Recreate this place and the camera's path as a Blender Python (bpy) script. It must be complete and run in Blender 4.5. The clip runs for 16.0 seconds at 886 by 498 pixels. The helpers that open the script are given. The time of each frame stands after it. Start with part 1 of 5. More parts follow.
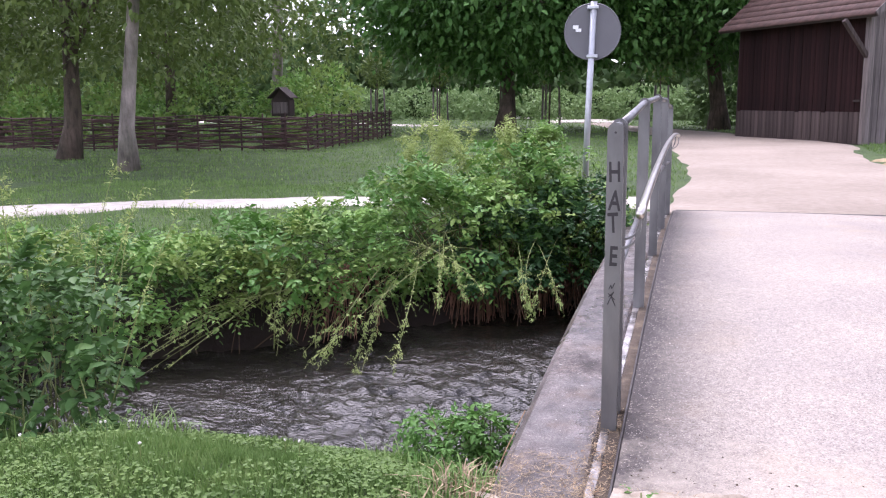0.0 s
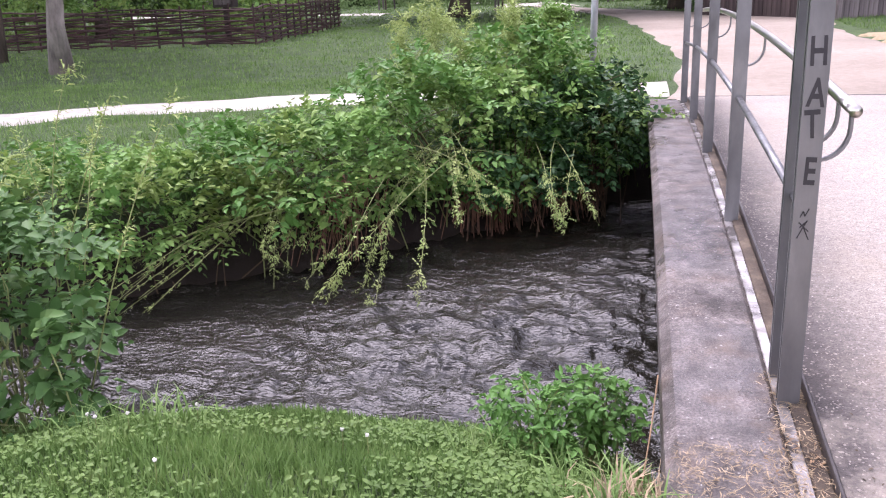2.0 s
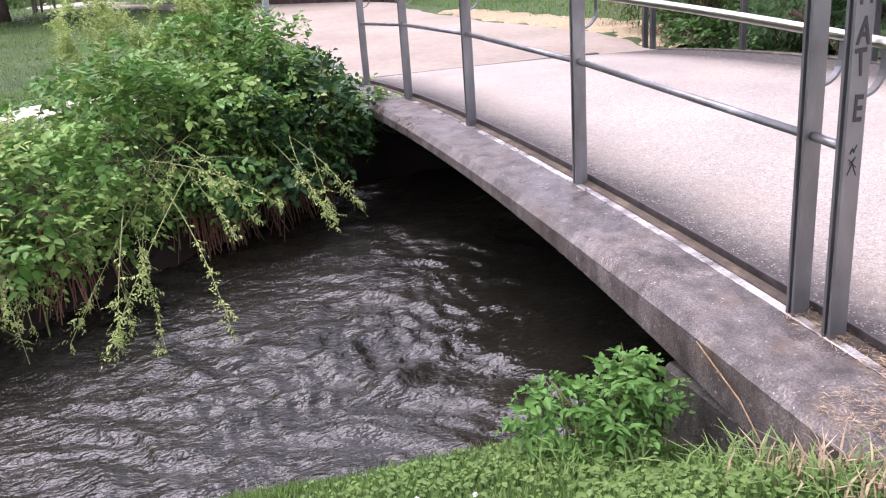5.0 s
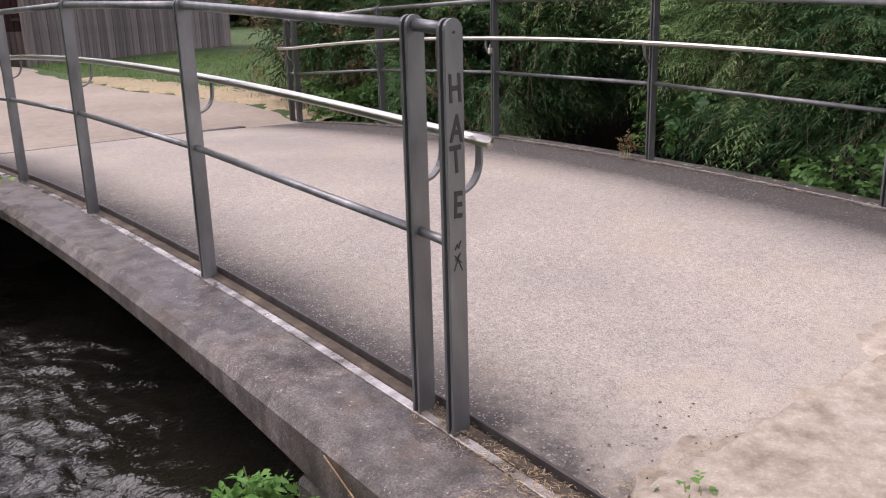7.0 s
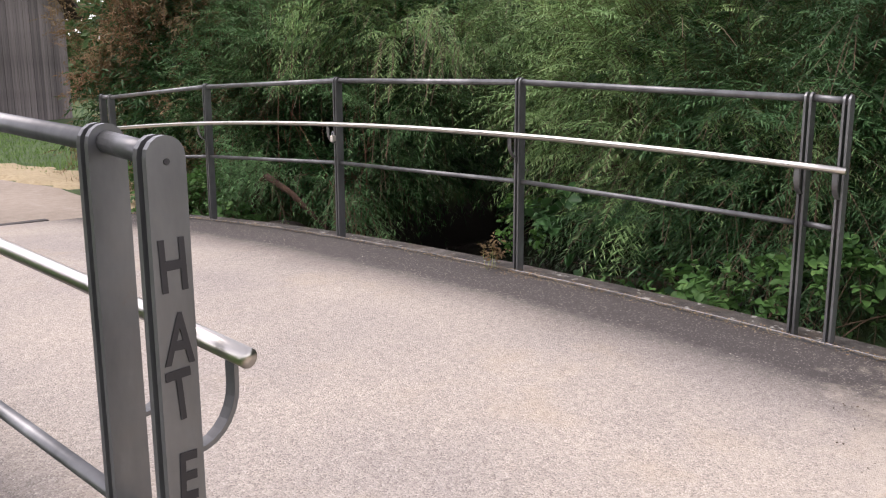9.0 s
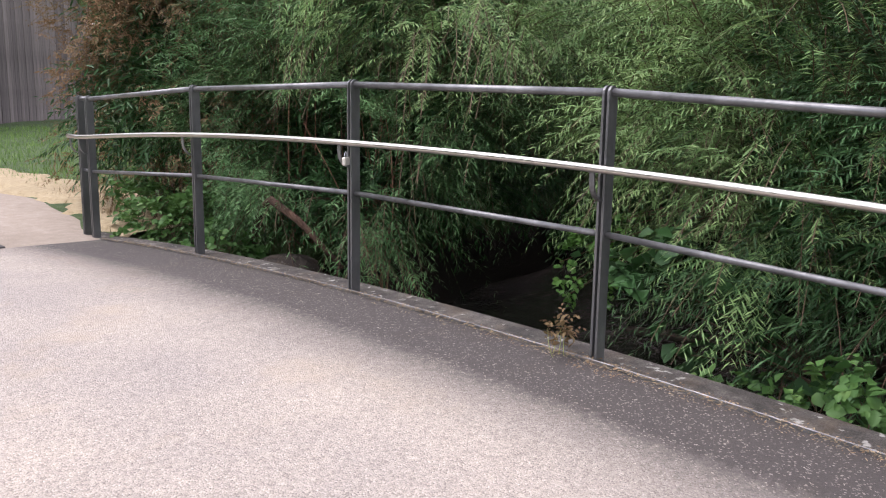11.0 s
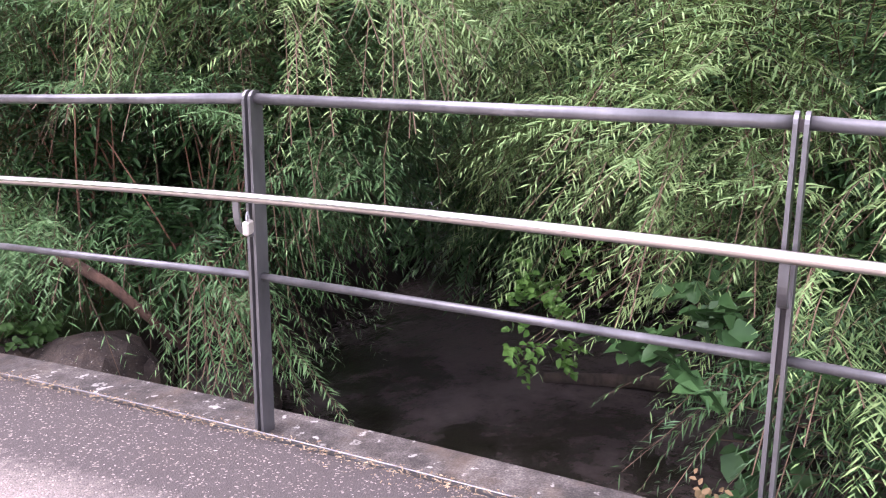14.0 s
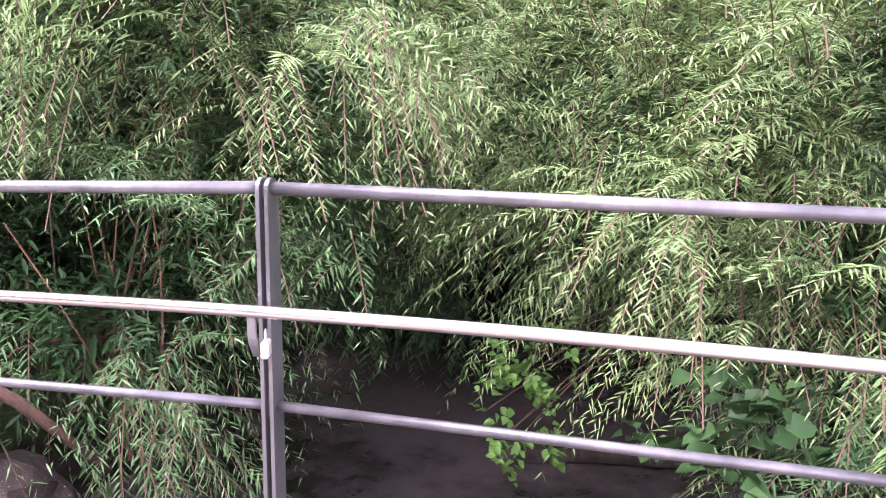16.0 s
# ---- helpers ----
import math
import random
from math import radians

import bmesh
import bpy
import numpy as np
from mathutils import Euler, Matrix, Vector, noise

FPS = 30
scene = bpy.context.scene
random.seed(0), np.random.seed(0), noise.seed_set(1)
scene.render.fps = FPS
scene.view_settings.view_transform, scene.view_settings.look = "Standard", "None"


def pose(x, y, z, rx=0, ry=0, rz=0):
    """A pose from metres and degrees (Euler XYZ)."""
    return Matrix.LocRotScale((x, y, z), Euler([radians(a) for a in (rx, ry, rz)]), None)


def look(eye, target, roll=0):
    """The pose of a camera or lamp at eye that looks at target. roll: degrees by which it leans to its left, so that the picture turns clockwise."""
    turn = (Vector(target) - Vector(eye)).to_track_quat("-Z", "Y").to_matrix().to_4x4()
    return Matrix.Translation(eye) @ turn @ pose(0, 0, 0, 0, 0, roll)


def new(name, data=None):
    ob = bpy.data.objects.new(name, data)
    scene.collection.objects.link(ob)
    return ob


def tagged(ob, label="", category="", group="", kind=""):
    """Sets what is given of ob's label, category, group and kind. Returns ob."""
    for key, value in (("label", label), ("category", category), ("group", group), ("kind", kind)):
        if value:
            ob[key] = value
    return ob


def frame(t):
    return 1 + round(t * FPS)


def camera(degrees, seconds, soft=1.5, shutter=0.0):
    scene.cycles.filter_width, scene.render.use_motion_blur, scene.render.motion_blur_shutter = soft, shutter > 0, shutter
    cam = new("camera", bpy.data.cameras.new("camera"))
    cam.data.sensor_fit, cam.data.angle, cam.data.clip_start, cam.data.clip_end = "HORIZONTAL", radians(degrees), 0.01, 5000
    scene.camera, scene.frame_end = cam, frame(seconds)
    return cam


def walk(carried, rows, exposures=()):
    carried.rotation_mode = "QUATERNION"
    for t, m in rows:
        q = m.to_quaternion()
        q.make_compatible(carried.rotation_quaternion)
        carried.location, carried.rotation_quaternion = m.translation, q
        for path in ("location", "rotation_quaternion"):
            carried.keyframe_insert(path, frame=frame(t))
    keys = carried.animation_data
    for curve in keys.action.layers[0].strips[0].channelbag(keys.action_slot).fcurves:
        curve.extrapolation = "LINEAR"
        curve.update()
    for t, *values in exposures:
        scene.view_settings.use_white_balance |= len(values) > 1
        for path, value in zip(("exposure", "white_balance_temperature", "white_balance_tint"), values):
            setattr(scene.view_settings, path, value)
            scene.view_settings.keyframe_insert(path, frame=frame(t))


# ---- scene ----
cam = camera(54.1, 16.0, 1.15)
EXPOSURES = [(0, 1.84, 6020, 31), (3.0, 2.04, 6180, 34), (5.5, 1.9, 6200, 30), (7.0, 1.22, 6550, 26), (8.5, 1.34, 6650, 22), (10.0, 1.52, 6450, 22), (12.5, 1.83, 6230, 26), (13.0, 1.95, 6180, 31), (14.0, 2.56, 6170, 40), (15.0, 2.88, 6170, 46), (16.0, 3.12, 6230, 48)]
PATH = [
    (0, (0.089, 0.289, 1.294), (-0.464, 2.18, 0.952), -0.5),
    (0.5, (-0.04, 0.619, 1.281), (-0.599, 2.5, 0.894), -0.7),
    (1, (-0.256, 0.815, 1.26), (-0.753, 2.695, 0.792), -1.4),
    (1.5, (-0.49, 0.994, 1.231), (-0.935, 2.864, 0.68), -1.8),
    (2, (-0.659, 1.107, 1.221), (-1.084, 2.972, 0.637), -2.2),
    (2.5, (-0.853, 1.248, 1.202), (-1.186, 3.127, 0.604), -1.7),
    (3, (-1.164, 1.244, 1.226), (-1.213, 3.143, 0.598), -3.2),
    (3.2, (-1.272, 1.277, 1.203), (-1.232, 3.171, 0.561), -3.2),
    (5.5, (-2.03, 1.626, 1.183), (-1.391, 3.41, 0.544), -4.0),
    (6, (-2.009, 1.612, 1.163), (-1.216, 3.34, 0.542), -3.0),
    (6.5, (-1.884, 1.64, 1.21), (-0.851, 3.253, 0.634), -1.7),
    (7, (-1.686, 1.754, 1.236), (-0.487, 3.26, 0.693), -1.5),
    (7.5, (-1.533, 1.935, 1.247), (-0.204, 3.357, 0.787), -1.2),
    (8, (-1.355, 2.149, 1.273), (0.042, 3.514, 0.844), -1.0),
    (8.5, (-1.117, 2.318, 1.253), (0.32, 3.648, 0.841), -0.6),
    (9, (-0.82, 2.474, 1.276), (0.628, 3.798, 0.889), -0.2),
    (9.5, (-0.535, 2.721, 1.266), (0.907, 4.06, 0.91), 0.2),
    (10, (-0.252, 2.971, 1.271), (1.135, 4.37, 0.927), 0.5),
    (12.5, (0.824, 4.649, 1.307), (2.349, 5.851, 0.829), 2.0),
    (13, (0.887, 4.948, 1.367), (2.523, 5.99, 0.879), 0.6),
    (13.5, (1.036, 5.21, 1.37), (2.737, 6.154, 0.905), 0.5),
    (14, (1.125, 5.445, 1.397), (2.855, 6.349, 0.962), 0.4),
    (14.5, (1.179, 5.674, 1.409), (2.956, 6.497, 1.001), -0.1),
    (15, (1.201, 5.883, 1.439), (3.021, 6.594, 1.013), -0.4),
    (15.5, (1.263, 6.044, 1.447), (3.105, 6.7, 1.026), -0.8),
    (16, (1.328, 6.217, 1.484), (3.216, 6.783, 1.147), 0.4),
]
walk(cam, [(t, look(eye, target, roll)) for t, eye, target, roll in PATH], EXPOSURES)

# ---- light: a bright overcast day ----
SUN_ELEVATION, SUN_AZIMUTH = 63.0, 324.0
world = bpy.data.worlds.new("sky")
scene.world = world
world.use_nodes = True
wn = world.node_tree.nodes
sky = wn.new("ShaderNodeTexSky")
sky.sky_type, sky.sun_disc = "NISHITA", False
sky.sun_elevation, sky.sun_rotation = radians(SUN_ELEVATION), radians(SUN_AZIMUTH)
sky.air_density, sky.dust_density = 1.0, 1.0
soft_sky = wn.new("ShaderNodeHueSaturation")
soft_sky.inputs["Saturation"].default_value = 0.25
world.node_tree.links.new(sky.outputs[0], soft_sky.inputs["Color"])
world.node_tree.links.new(soft_sky.outputs[0], wn["Background"].inputs[0])
wn["Background"].inputs[1].default_value = 0.15
sun = new("sun", bpy.data.lights.new("sun", "SUN"))
sun.data.energy, sun.data.angle, sun.data.color = 0.9, radians(45), (1.0, 0.98, 0.95)
az, el = radians(SUN_AZIMUTH), radians(SUN_ELEVATION)
sun.matrix_world = look((0, 0, 30), Vector((0, 0, 30)) - Vector((math.sin(az) * math.cos(el), math.cos(az) * math.cos(el), math.sin(el))))


# ---- materials ----
class Nodes:
    """A node material, written link by link."""

    def __init__(self, name):
        self.m = bpy.data.materials.new(name)
        self.m.use_nodes = True
        self.t = self.m.node_tree
        self.n = self.t.nodes
        self.b = self.n["Principled BSDF"]
        self.co = self.n.new("ShaderNodeTexCoord").outputs["Object"]
        self.geo = self.n.new("ShaderNodeNewGeometry")

    def link(self, a, b):
        self.t.links.new(a, b)

    def set(self, **k):
        for key, v in k.items():
            sock = self.b.inputs[key.replace("_", " ")]
            if isinstance(v, bpy.types.NodeSocket):
                self.link(v, sock)
            else:
                sock.default_value = v
        return self

    def noise(self, scale, detail=4.0, rough=0.55, stretch=None, world=False, out="Fac"):
        n = self.n.new("ShaderNodeTexNoise")
        n.inputs["Scale"].default_value, n.inputs["Detail"].default_value, n.inputs["Roughness"].default_value = scale, detail, rough
        src = self.geo.outputs["Position"] if world else self.co
        if stretch:
            mp = self.n.new("ShaderNodeMapping")
            mp.inputs["Scale"].default_value = stretch
            self.link(src, mp.inputs[0])
            src = mp.outputs[0]
        self.link(src, n.inputs["Vector"])
        return n.outputs[out]

    def voronoi(self, scale, feature="F1", out="Distance", world=True):
        n = self.n.new("ShaderNodeTexVoronoi")
        n.feature = feature
        n.inputs["Scale"].default_value = scale
        self.link(self.geo.outputs["Position"] if world else self.co, n.inputs["Vector"])
        return n.outputs[out]

    def ramp(self, fac, stops):
        n = self.n.new("ShaderNodeValToRGB")
        e = n.color_ramp.elements
        while len(e) < len(stops):
            e.new(0.5)
        for k, (p, c) in zip(e, stops):
            k.position, k.color = p, (*c, 1) if len(c) == 3 else c
        self.link(fac, n.inputs[0])
        return n.outputs["Color"]

    def mix(self, fac, a, b, mode="MIX"):
        n = self.n.new("ShaderNodeMix")
        n.data_type, n.blend_type = "RGBA", mode
        for sock, v in ((n.inputs[0], fac), (n.inputs[6], a), (n.inputs[7], b)):
            if isinstance(v, bpy.types.NodeSocket):
                self.link(v, sock)
            else:
                sock.default_value = v if isinstance(v, (int, float)) else (*v, 1)
        return n.outputs[2]

    def math(self, op, a, b=0.0, clamp=False):
        n = self.n.new("ShaderNodeMath")
        n.operation, n.use_clamp = op, clamp
        for sock, v in ((n.inputs[0], a), (n.inputs[1], b)):
            if isinstance(v, bpy.types.NodeSocket):
                self.link(v, sock)
            else:
                sock.default_value = v
        return n.outputs[0]

    def axis(self, k):
        n = self.n.new("ShaderNodeSeparateXYZ")
        self.link(self.geo.outputs["Position"], n.inputs[0])
        return n.outputs[k]

    def bump(self, height, strength, distance):
        n = self.n.new("ShaderNodeBump")
        n.inputs["Strength"].default_value, n.inputs["Distance"].default_value = strength, distance
        self.link(height, n.inputs["Height"])
        self.link(n.outputs[0], self.b.inputs["Normal"])
        return self

    def object_random(self):
        return self.n.new("ShaderNodeObjectInfo").outputs["Random"]

    def translucent(self, colour, amount):
        """Leaves let part of the light through."""
        tr, mx = self.n.new("ShaderNodeBsdfTranslucent"), self.n.new("ShaderNodeMixShader")
        self.link(colour, tr.inputs[0])
        mx.inputs[0].default_value = amount
        self.link(self.b.outputs[0], mx.inputs[1])
        self.link(tr.outputs[0], mx.inputs[2])
        self.link(mx.outputs[0], self.n["Material Output"].inputs[0])
        return self


def leaf_mat(name, stops, gloss=0.5, patch=0.6, through_light=0.2, patch_colour=None, gain=1.45):
    """Leaf green: a tint for every leaf, and patches of another tone over the plant."""
    m = Nodes(name)
    stops = [(p, tuple(v * gain for v in q)) for p, q in stops]
    tone = m.math("ADD", m.math("MULTIPLY", m.geo.outputs["Random Per Island"], 0.32), m.math("MULTIPLY", m.math("SUBTRACT", m.noise(5.5, 3, 0.6, world=True), 0.30), 1.25), clamp=True)
    c = m.ramp(tone, stops)
    big = m.ramp(m.noise(1.3, 3, world=True), [(0.42, (0, 0, 0)), (0.62, (1, 1, 1))])
    mx = m.n.new("ShaderNodeMath")
    mx.operation = "MULTIPLY"
    m.link(big, mx.inputs[0])
    mx.inputs[1].default_value = patch
    c = m.mix(mx.outputs[0], c, patch_colour or tuple(0.7 * v for v in stops[0][1]))
    m.set(Base_Color=c, Roughness=gloss)
    m.b.inputs["Specular IOR Level"].default_value = 0.16
    return m.translucent(c, through_light).m


def deck_material():
    m = Nodes("exposed_aggregate_concrete")
    grain = m.voronoi(170)
    sep = m.n.new("ShaderNodeSeparateColor")
    m.link(m.voronoi(170, out="Color"), sep.inputs[0])
    stones = m.ramp(sep.outputs[0], [(0.0, (0.26, 0.236, 0.208)), (0.3, (0.375, 0.342, 0.300)), (0.8, (0.45, 0.412, 0.365)), (1.0, (0.53, 0.49, 0.44))])
    mottle = m.ramp(m.noise(38, 4, 0.7, world=True), [(0.32, (0.86, 0.855, 0.855)), (0.66, (1.12, 1.11, 1.10))])
    patches = m.ramp(m.noise(0.9, 5, 0.6, world=True), [(0.35, (0.76, 0.735, 0.725)), (0.65, (0.95, 0.91, 0.855))])
    c = m.mix(1.0, m.mix(1.0, stones, mottle, "MULTIPLY"), patches, "MULTIPLY")
    warm = m.ramp(m.noise(1.7, 4, 0.6, world=True), [(0.55, (0, 0, 0)), (0.72, (0.35, 0.35, 0.35))])
    c = m.mix(warm, c, (0.42, 0.33, 0.22))
    # damp dirt along both railings, frayed by the aggregate that stands out of it
    right = m.math("MULTIPLY", m.math("SUBTRACT", m.axis(0), 2.1), 0.92, clamp=True)
    left = m.math("MULTIPLY", m.math("SUBTRACT", 0.5, m.axis(0)), 1.1, clamp=True)
    d = m.math("MAXIMUM", right, left)
    fray = m.math("ADD", m.math("MULTIPLY", m.math("SUBTRACT", m.noise(1.6, 4, 0.6, world=True), 0.5), 0.45), m.math("MULTIPLY", m.math("SUBTRACT", m.noise(24, 5, 0.75, world=True), 0.5), 0.9))
    dirt = m.math("MULTIPLY", m.math("MULTIPLY", m.math("ADD", d, m.math("MULTIPLY", fray, 0.6)), d, clamp=True), 2.3, clamp=True)
    bare = m.math("MULTIPLY", m.math("GREATER_THAN", sep.outputs[1], 0.93), 0.6)
    dirt = m.math("MULTIPLY", dirt, m.math("SUBTRACT", 1.0, bare))
    c = m.mix(m.math("MULTIPLY", dirt, 0.92), c, (0.036, 0.030, 0.028))
    # sand trodden onto the near end
    near = m.math("ADD", m.math("MULTIPLY", m.math("SUBTRACT", 3.55, m.axis(1)), 1.2), m.math("MULTIPLY", m.math("SUBTRACT", m.noise(5.5, 7, 0.75, world=True), 0.5), 3.0), clamp=True)
    c = m.mix(m.math("MULTIPLY", near, 0.75), c, (0.43, 0.375, 0.30))
    m.set(Base_Color=c, Roughness=0.85)
    return m.bump(m.math("ADD", m.math("MULTIPLY", grain, -1.0), m.math("MULTIPLY", m.noise(300, 2, world=True), 0.3)), 0.6, 0.005).m


def concrete_material(name, base, wet, spot=60, spot_from=0.66):
    m = Nodes(name)
    c = m.ramp(m.noise(3.0, 8, 0.65, world=True), [(0.3, tuple(0.42 * v for v in base)), (0.5, base), (0.72, tuple(1.5 * v for v in base))])
    speck = m.ramp(m.noise(140, 2, 0.5, world=True), [(0.36, (0.55, 0.53, 0.52)), (0.55, (1, 1, 1)), (0.72, (1.5, 1.48, 1.42))])
    c = m.mix(1.0, c, speck, "MULTIPLY")
    stain = m.ramp(m.noise(9, 7, 0.72, world=True), [(0.40, (0.50, 0.47, 0.45)), (0.56, (1, 1, 1)), (0.70, (1.22, 1.20, 1.17))])
    c = m.mix(0.85, c, stain, "MULTIPLY")
    lichen = m.ramp(m.noise(spot, 3, 0.6, world=True), [(spot_from, (0, 0, 0)), (spot_from + 0.04, (1, 1, 1))])
    ochre = m.ramp(m.noise(5.5, 5, 0.65, world=True), [(0.5, (0, 0, 0)), (0.68, (0.5, 0.5, 0.5))])
    c = m.mix(ochre, c, tuple(v * k for v, k in zip(base, (1.0, 0.78, 0.55))))
    c = m.mix(m.math("MULTIPLY", lichen, 0.6), c, (0.62, 0.61, 0.55))
    streak = m.ramp(m.noise(1.0, 5, 0.6, stretch=(14, 14, 1.2), world=True), [(0.4, (0.35, 0.33, 0.30)), (0.6, (1, 1, 1))])
    c = m.mix(0.6, c, streak, "MULTIPLY")
    r = m.ramp(m.noise(1.6, 5, 0.6, world=True), [(0.4, (wet,) * 3), (0.62, (0.8,) * 3)])
    m.set(Base_Color=c, Roughness=r)
    return m.bump(m.noise(70, 8, 0.7, world=True), 0.6, 0.006).m


def steel_paint():
    m = Nodes("grey_painted_steel")
    c = m.ramp(m.noise(6, 6, 0.6, stretch=(1, 1, 0.35), world=True), [(0.3, (0.100, 0.100, 0.100)), (0.6, (0.190, 0.190, 0.188)), (0.8, (0.30, 0.30, 0.295))])
    rust = m.ramp(m.noise(11, 8, 0.7, world=True), [(0.66, (0, 0, 0)), (0.76, (1, 1, 1))])
    c = m.mix(m.math("MULTIPLY", rust, 0.45), c, (0.17, 0.12, 0.08))
    m.set(Base_Color=c, Roughness=m.ramp(m.noise(40, 4, world=True), [(0.3, (0.28,) * 3), (0.7, (0.48,) * 3)]), Metallic=0.6)
    return m.bump(m.noise(120, 4, 0.6, world=True), 0.15, 0.002).m


def stainless():
    m = Nodes("brushed_stainless_steel")
    c = m.ramp(m.noise(20, 4, 0.6, stretch=(1, 0.2, 1), world=True), [(0.3, (0.52, 0.49, 0.44)), (0.7, (0.70, 0.665, 0.61))])
    m.set(Base_Color=c, Roughness=0.28, Metallic=1.0)
    return m.bump(m.noise(200, 3, stretch=(1, 0.05, 1), world=True), 0.1, 0.001).m


def wet_metal():
    """A worn zinc strip, wet in places and dirty in others."""
    m = Nodes("wet_zinc_strip")
    c = m.ramp(m.noise(7, 6, 0.65, world=True), [(0.38, (0.10, 0.085, 0.07)), (0.54, (0.40, 0.37, 0.34)), (0.72, (0.62, 0.59, 0.56))])
    m.set(Base_Color=c, Metallic=0.55, Roughness=m.ramp(m.noise(5, 4, world=True), [(0.4, (0.12,) * 3), (0.65, (0.4,) * 3)]))
    return m.bump(m.noise(90, 4, 0.6, world=True), 0.2, 0.002).m


def soil_material(name, stops, scale=3.0, rough=0.95, pebbles=60, relief=0.012):
    m = Nodes(name)
    c = m.ramp(m.noise(scale, 7, 0.65, world=True), stops)
    peb = m.ramp(m.voronoi(pebbles), [(0.0, (1.3, 1.28, 1.25)), (0.45, (0.85, 0.84, 0.83))])
    c = m.mix(0.5, c, peb, "MULTIPLY")
    large = m.ramp(m.noise(0.35, 4, 0.6, world=True), [(0.35, (0.82, 0.8, 0.77)), (0.65, (1.08, 1.06, 1.04))])
    c = m.mix(1.0, c, large, "MULTIPLY")
    m.set(Base_Color=c, Roughness=rough)
    return m.bump(m.noise(45, 8, 0.7, world=True), 0.7, relief).m


def ground_material():
    m = Nodes("lawn_soil")
    c = m.ramp(m.noise(2.2, 8, 0.7, world=True), [(0.28, (0.028, 0.052, 0.014)), (0.5, (0.055, 0.098, 0.025)), (0.68, (0.085, 0.125, 0.035)), (0.82, (0.14, 0.135, 0.055))])
    large = m.ramp(m.noise(0.22, 4, 0.6, world=True), [(0.35, (0.72, 0.75, 0.7)), (0.65, (1.15, 1.12, 1.05))])
    c = m.mix(1.0, c, large, "MULTIPLY")
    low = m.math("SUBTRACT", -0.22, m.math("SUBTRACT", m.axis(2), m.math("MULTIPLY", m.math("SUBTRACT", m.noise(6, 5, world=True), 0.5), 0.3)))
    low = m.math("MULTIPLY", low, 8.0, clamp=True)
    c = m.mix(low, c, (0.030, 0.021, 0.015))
    m.set(Base_Color=c, Roughness=0.95)
    return m.bump(m.noise(38, 8, 0.75, world=True), 0.8, 0.03).m


def water_material():
    m = Nodes("brook_water")
    c = m.ramp(m.noise(0.8, 5, 0.6, world=True), [(0.3, (0.010, 0.0095, 0.007)), (0.6, (0.022, 0.020, 0.014)), (0.8, (0.044, 0.040, 0.027))])
    # brown silt shows through downstream, lightened to stand in for faint reflected sky
    silt_and_glimmer = m.math("ADD", m.math("MULTIPLY", m.math("SUBTRACT", m.axis(0), 4.1), 0.4), m.math("MULTIPLY", m.math("SUBTRACT", m.noise(1.9, 5, 0.65, world=True), 0.55), 3.2), clamp=True)
    c = m.mix(m.math("MULTIPLY", silt_and_glimmer, 0.8), c, (0.125, 0.104, 0.096))
    m.set(Base_Color=c, Roughness=0.04, IOR=1.34)
    m.b.inputs["Specular IOR Level"].default_value = 0.7
    h = m.math("ADD", m.noise(17, 3, 0.55, stretch=(0.7, 1.5, 1), world=True), m.math("MULTIPLY", m.noise(46, 2, 0.5, world=True), 0.25))
    calm = m.n.new("ShaderNodeMapRange")
    m.link(m.axis(0), calm.inputs["Value"])
    for key, v in (("From Min", -0.5), ("From Max", 3.5), ("To Min", 1.0), ("To Max", 0.2)):
        calm.inputs[key].default_value = v
    return m.bump(m.math("MULTIPLY", h, calm.outputs[0]), 0.9, 0.024).m


def bark(name, dark, light, scale=9):
    m = Nodes(name)
    c = m.ramp(m.noise(scale, 8, 0.7, stretch=(1, 1, 0.25), world=True), [(0.32, dark), (0.6, light)])
    patch = m.ramp(m.noise(2.5, 4, world=True), [(0.4, (0.75, 0.78, 0.7)), (0.65, (1.15, 1.12, 1.1))])
    m.set(Base_Color=m.mix(1.0, c, patch, "MULTIPLY"), Roughness=0.92)
    return m.bump(m.noise(scale * 2, 8, 0.75, stretch=(1, 1, 0.2), world=True), 0.9, 0.03).m


def board_material(name, dark, light):
    m = Nodes(name)
    c = m.ramp(m.noise(14, 8, 0.7, stretch=(1, 1, 0.06)), [(0.3, dark), (0.65, light)])
    tone = m.ramp(m.object_random(), [(0.0, (0.66, 0.64, 0.64)), (1.0, (1.25, 1.2, 1.18))])
    c = m.mix(1.0, c, tone, "MULTIPLY")
    m.set(Base_Color=c, Roughness=0.88)
    m.b.inputs["Specular IOR Level"].default_value = 0.2
    return m.bump(m.noise(30, 6, 0.7, stretch=(1, 1, 0.05)), 0.5, 0.006).m


def plain(name, colour, rough=0.6, metal=0.0, vary=0.25, scale=12):
    m = Nodes(name)
    c = m.ramp(m.noise(scale, 6, 0.65, world=True), [(0.3, tuple(v * (1 - vary) for v in colour)), (0.7, tuple(min(1, v * (1 + vary)) for v in colour))])
    m.set(Base_Color=c, Roughness=rough, Metallic=metal)
    return m.bump(m.noise(scale * 6, 4, 0.6, world=True), 0.2, 0.003).m


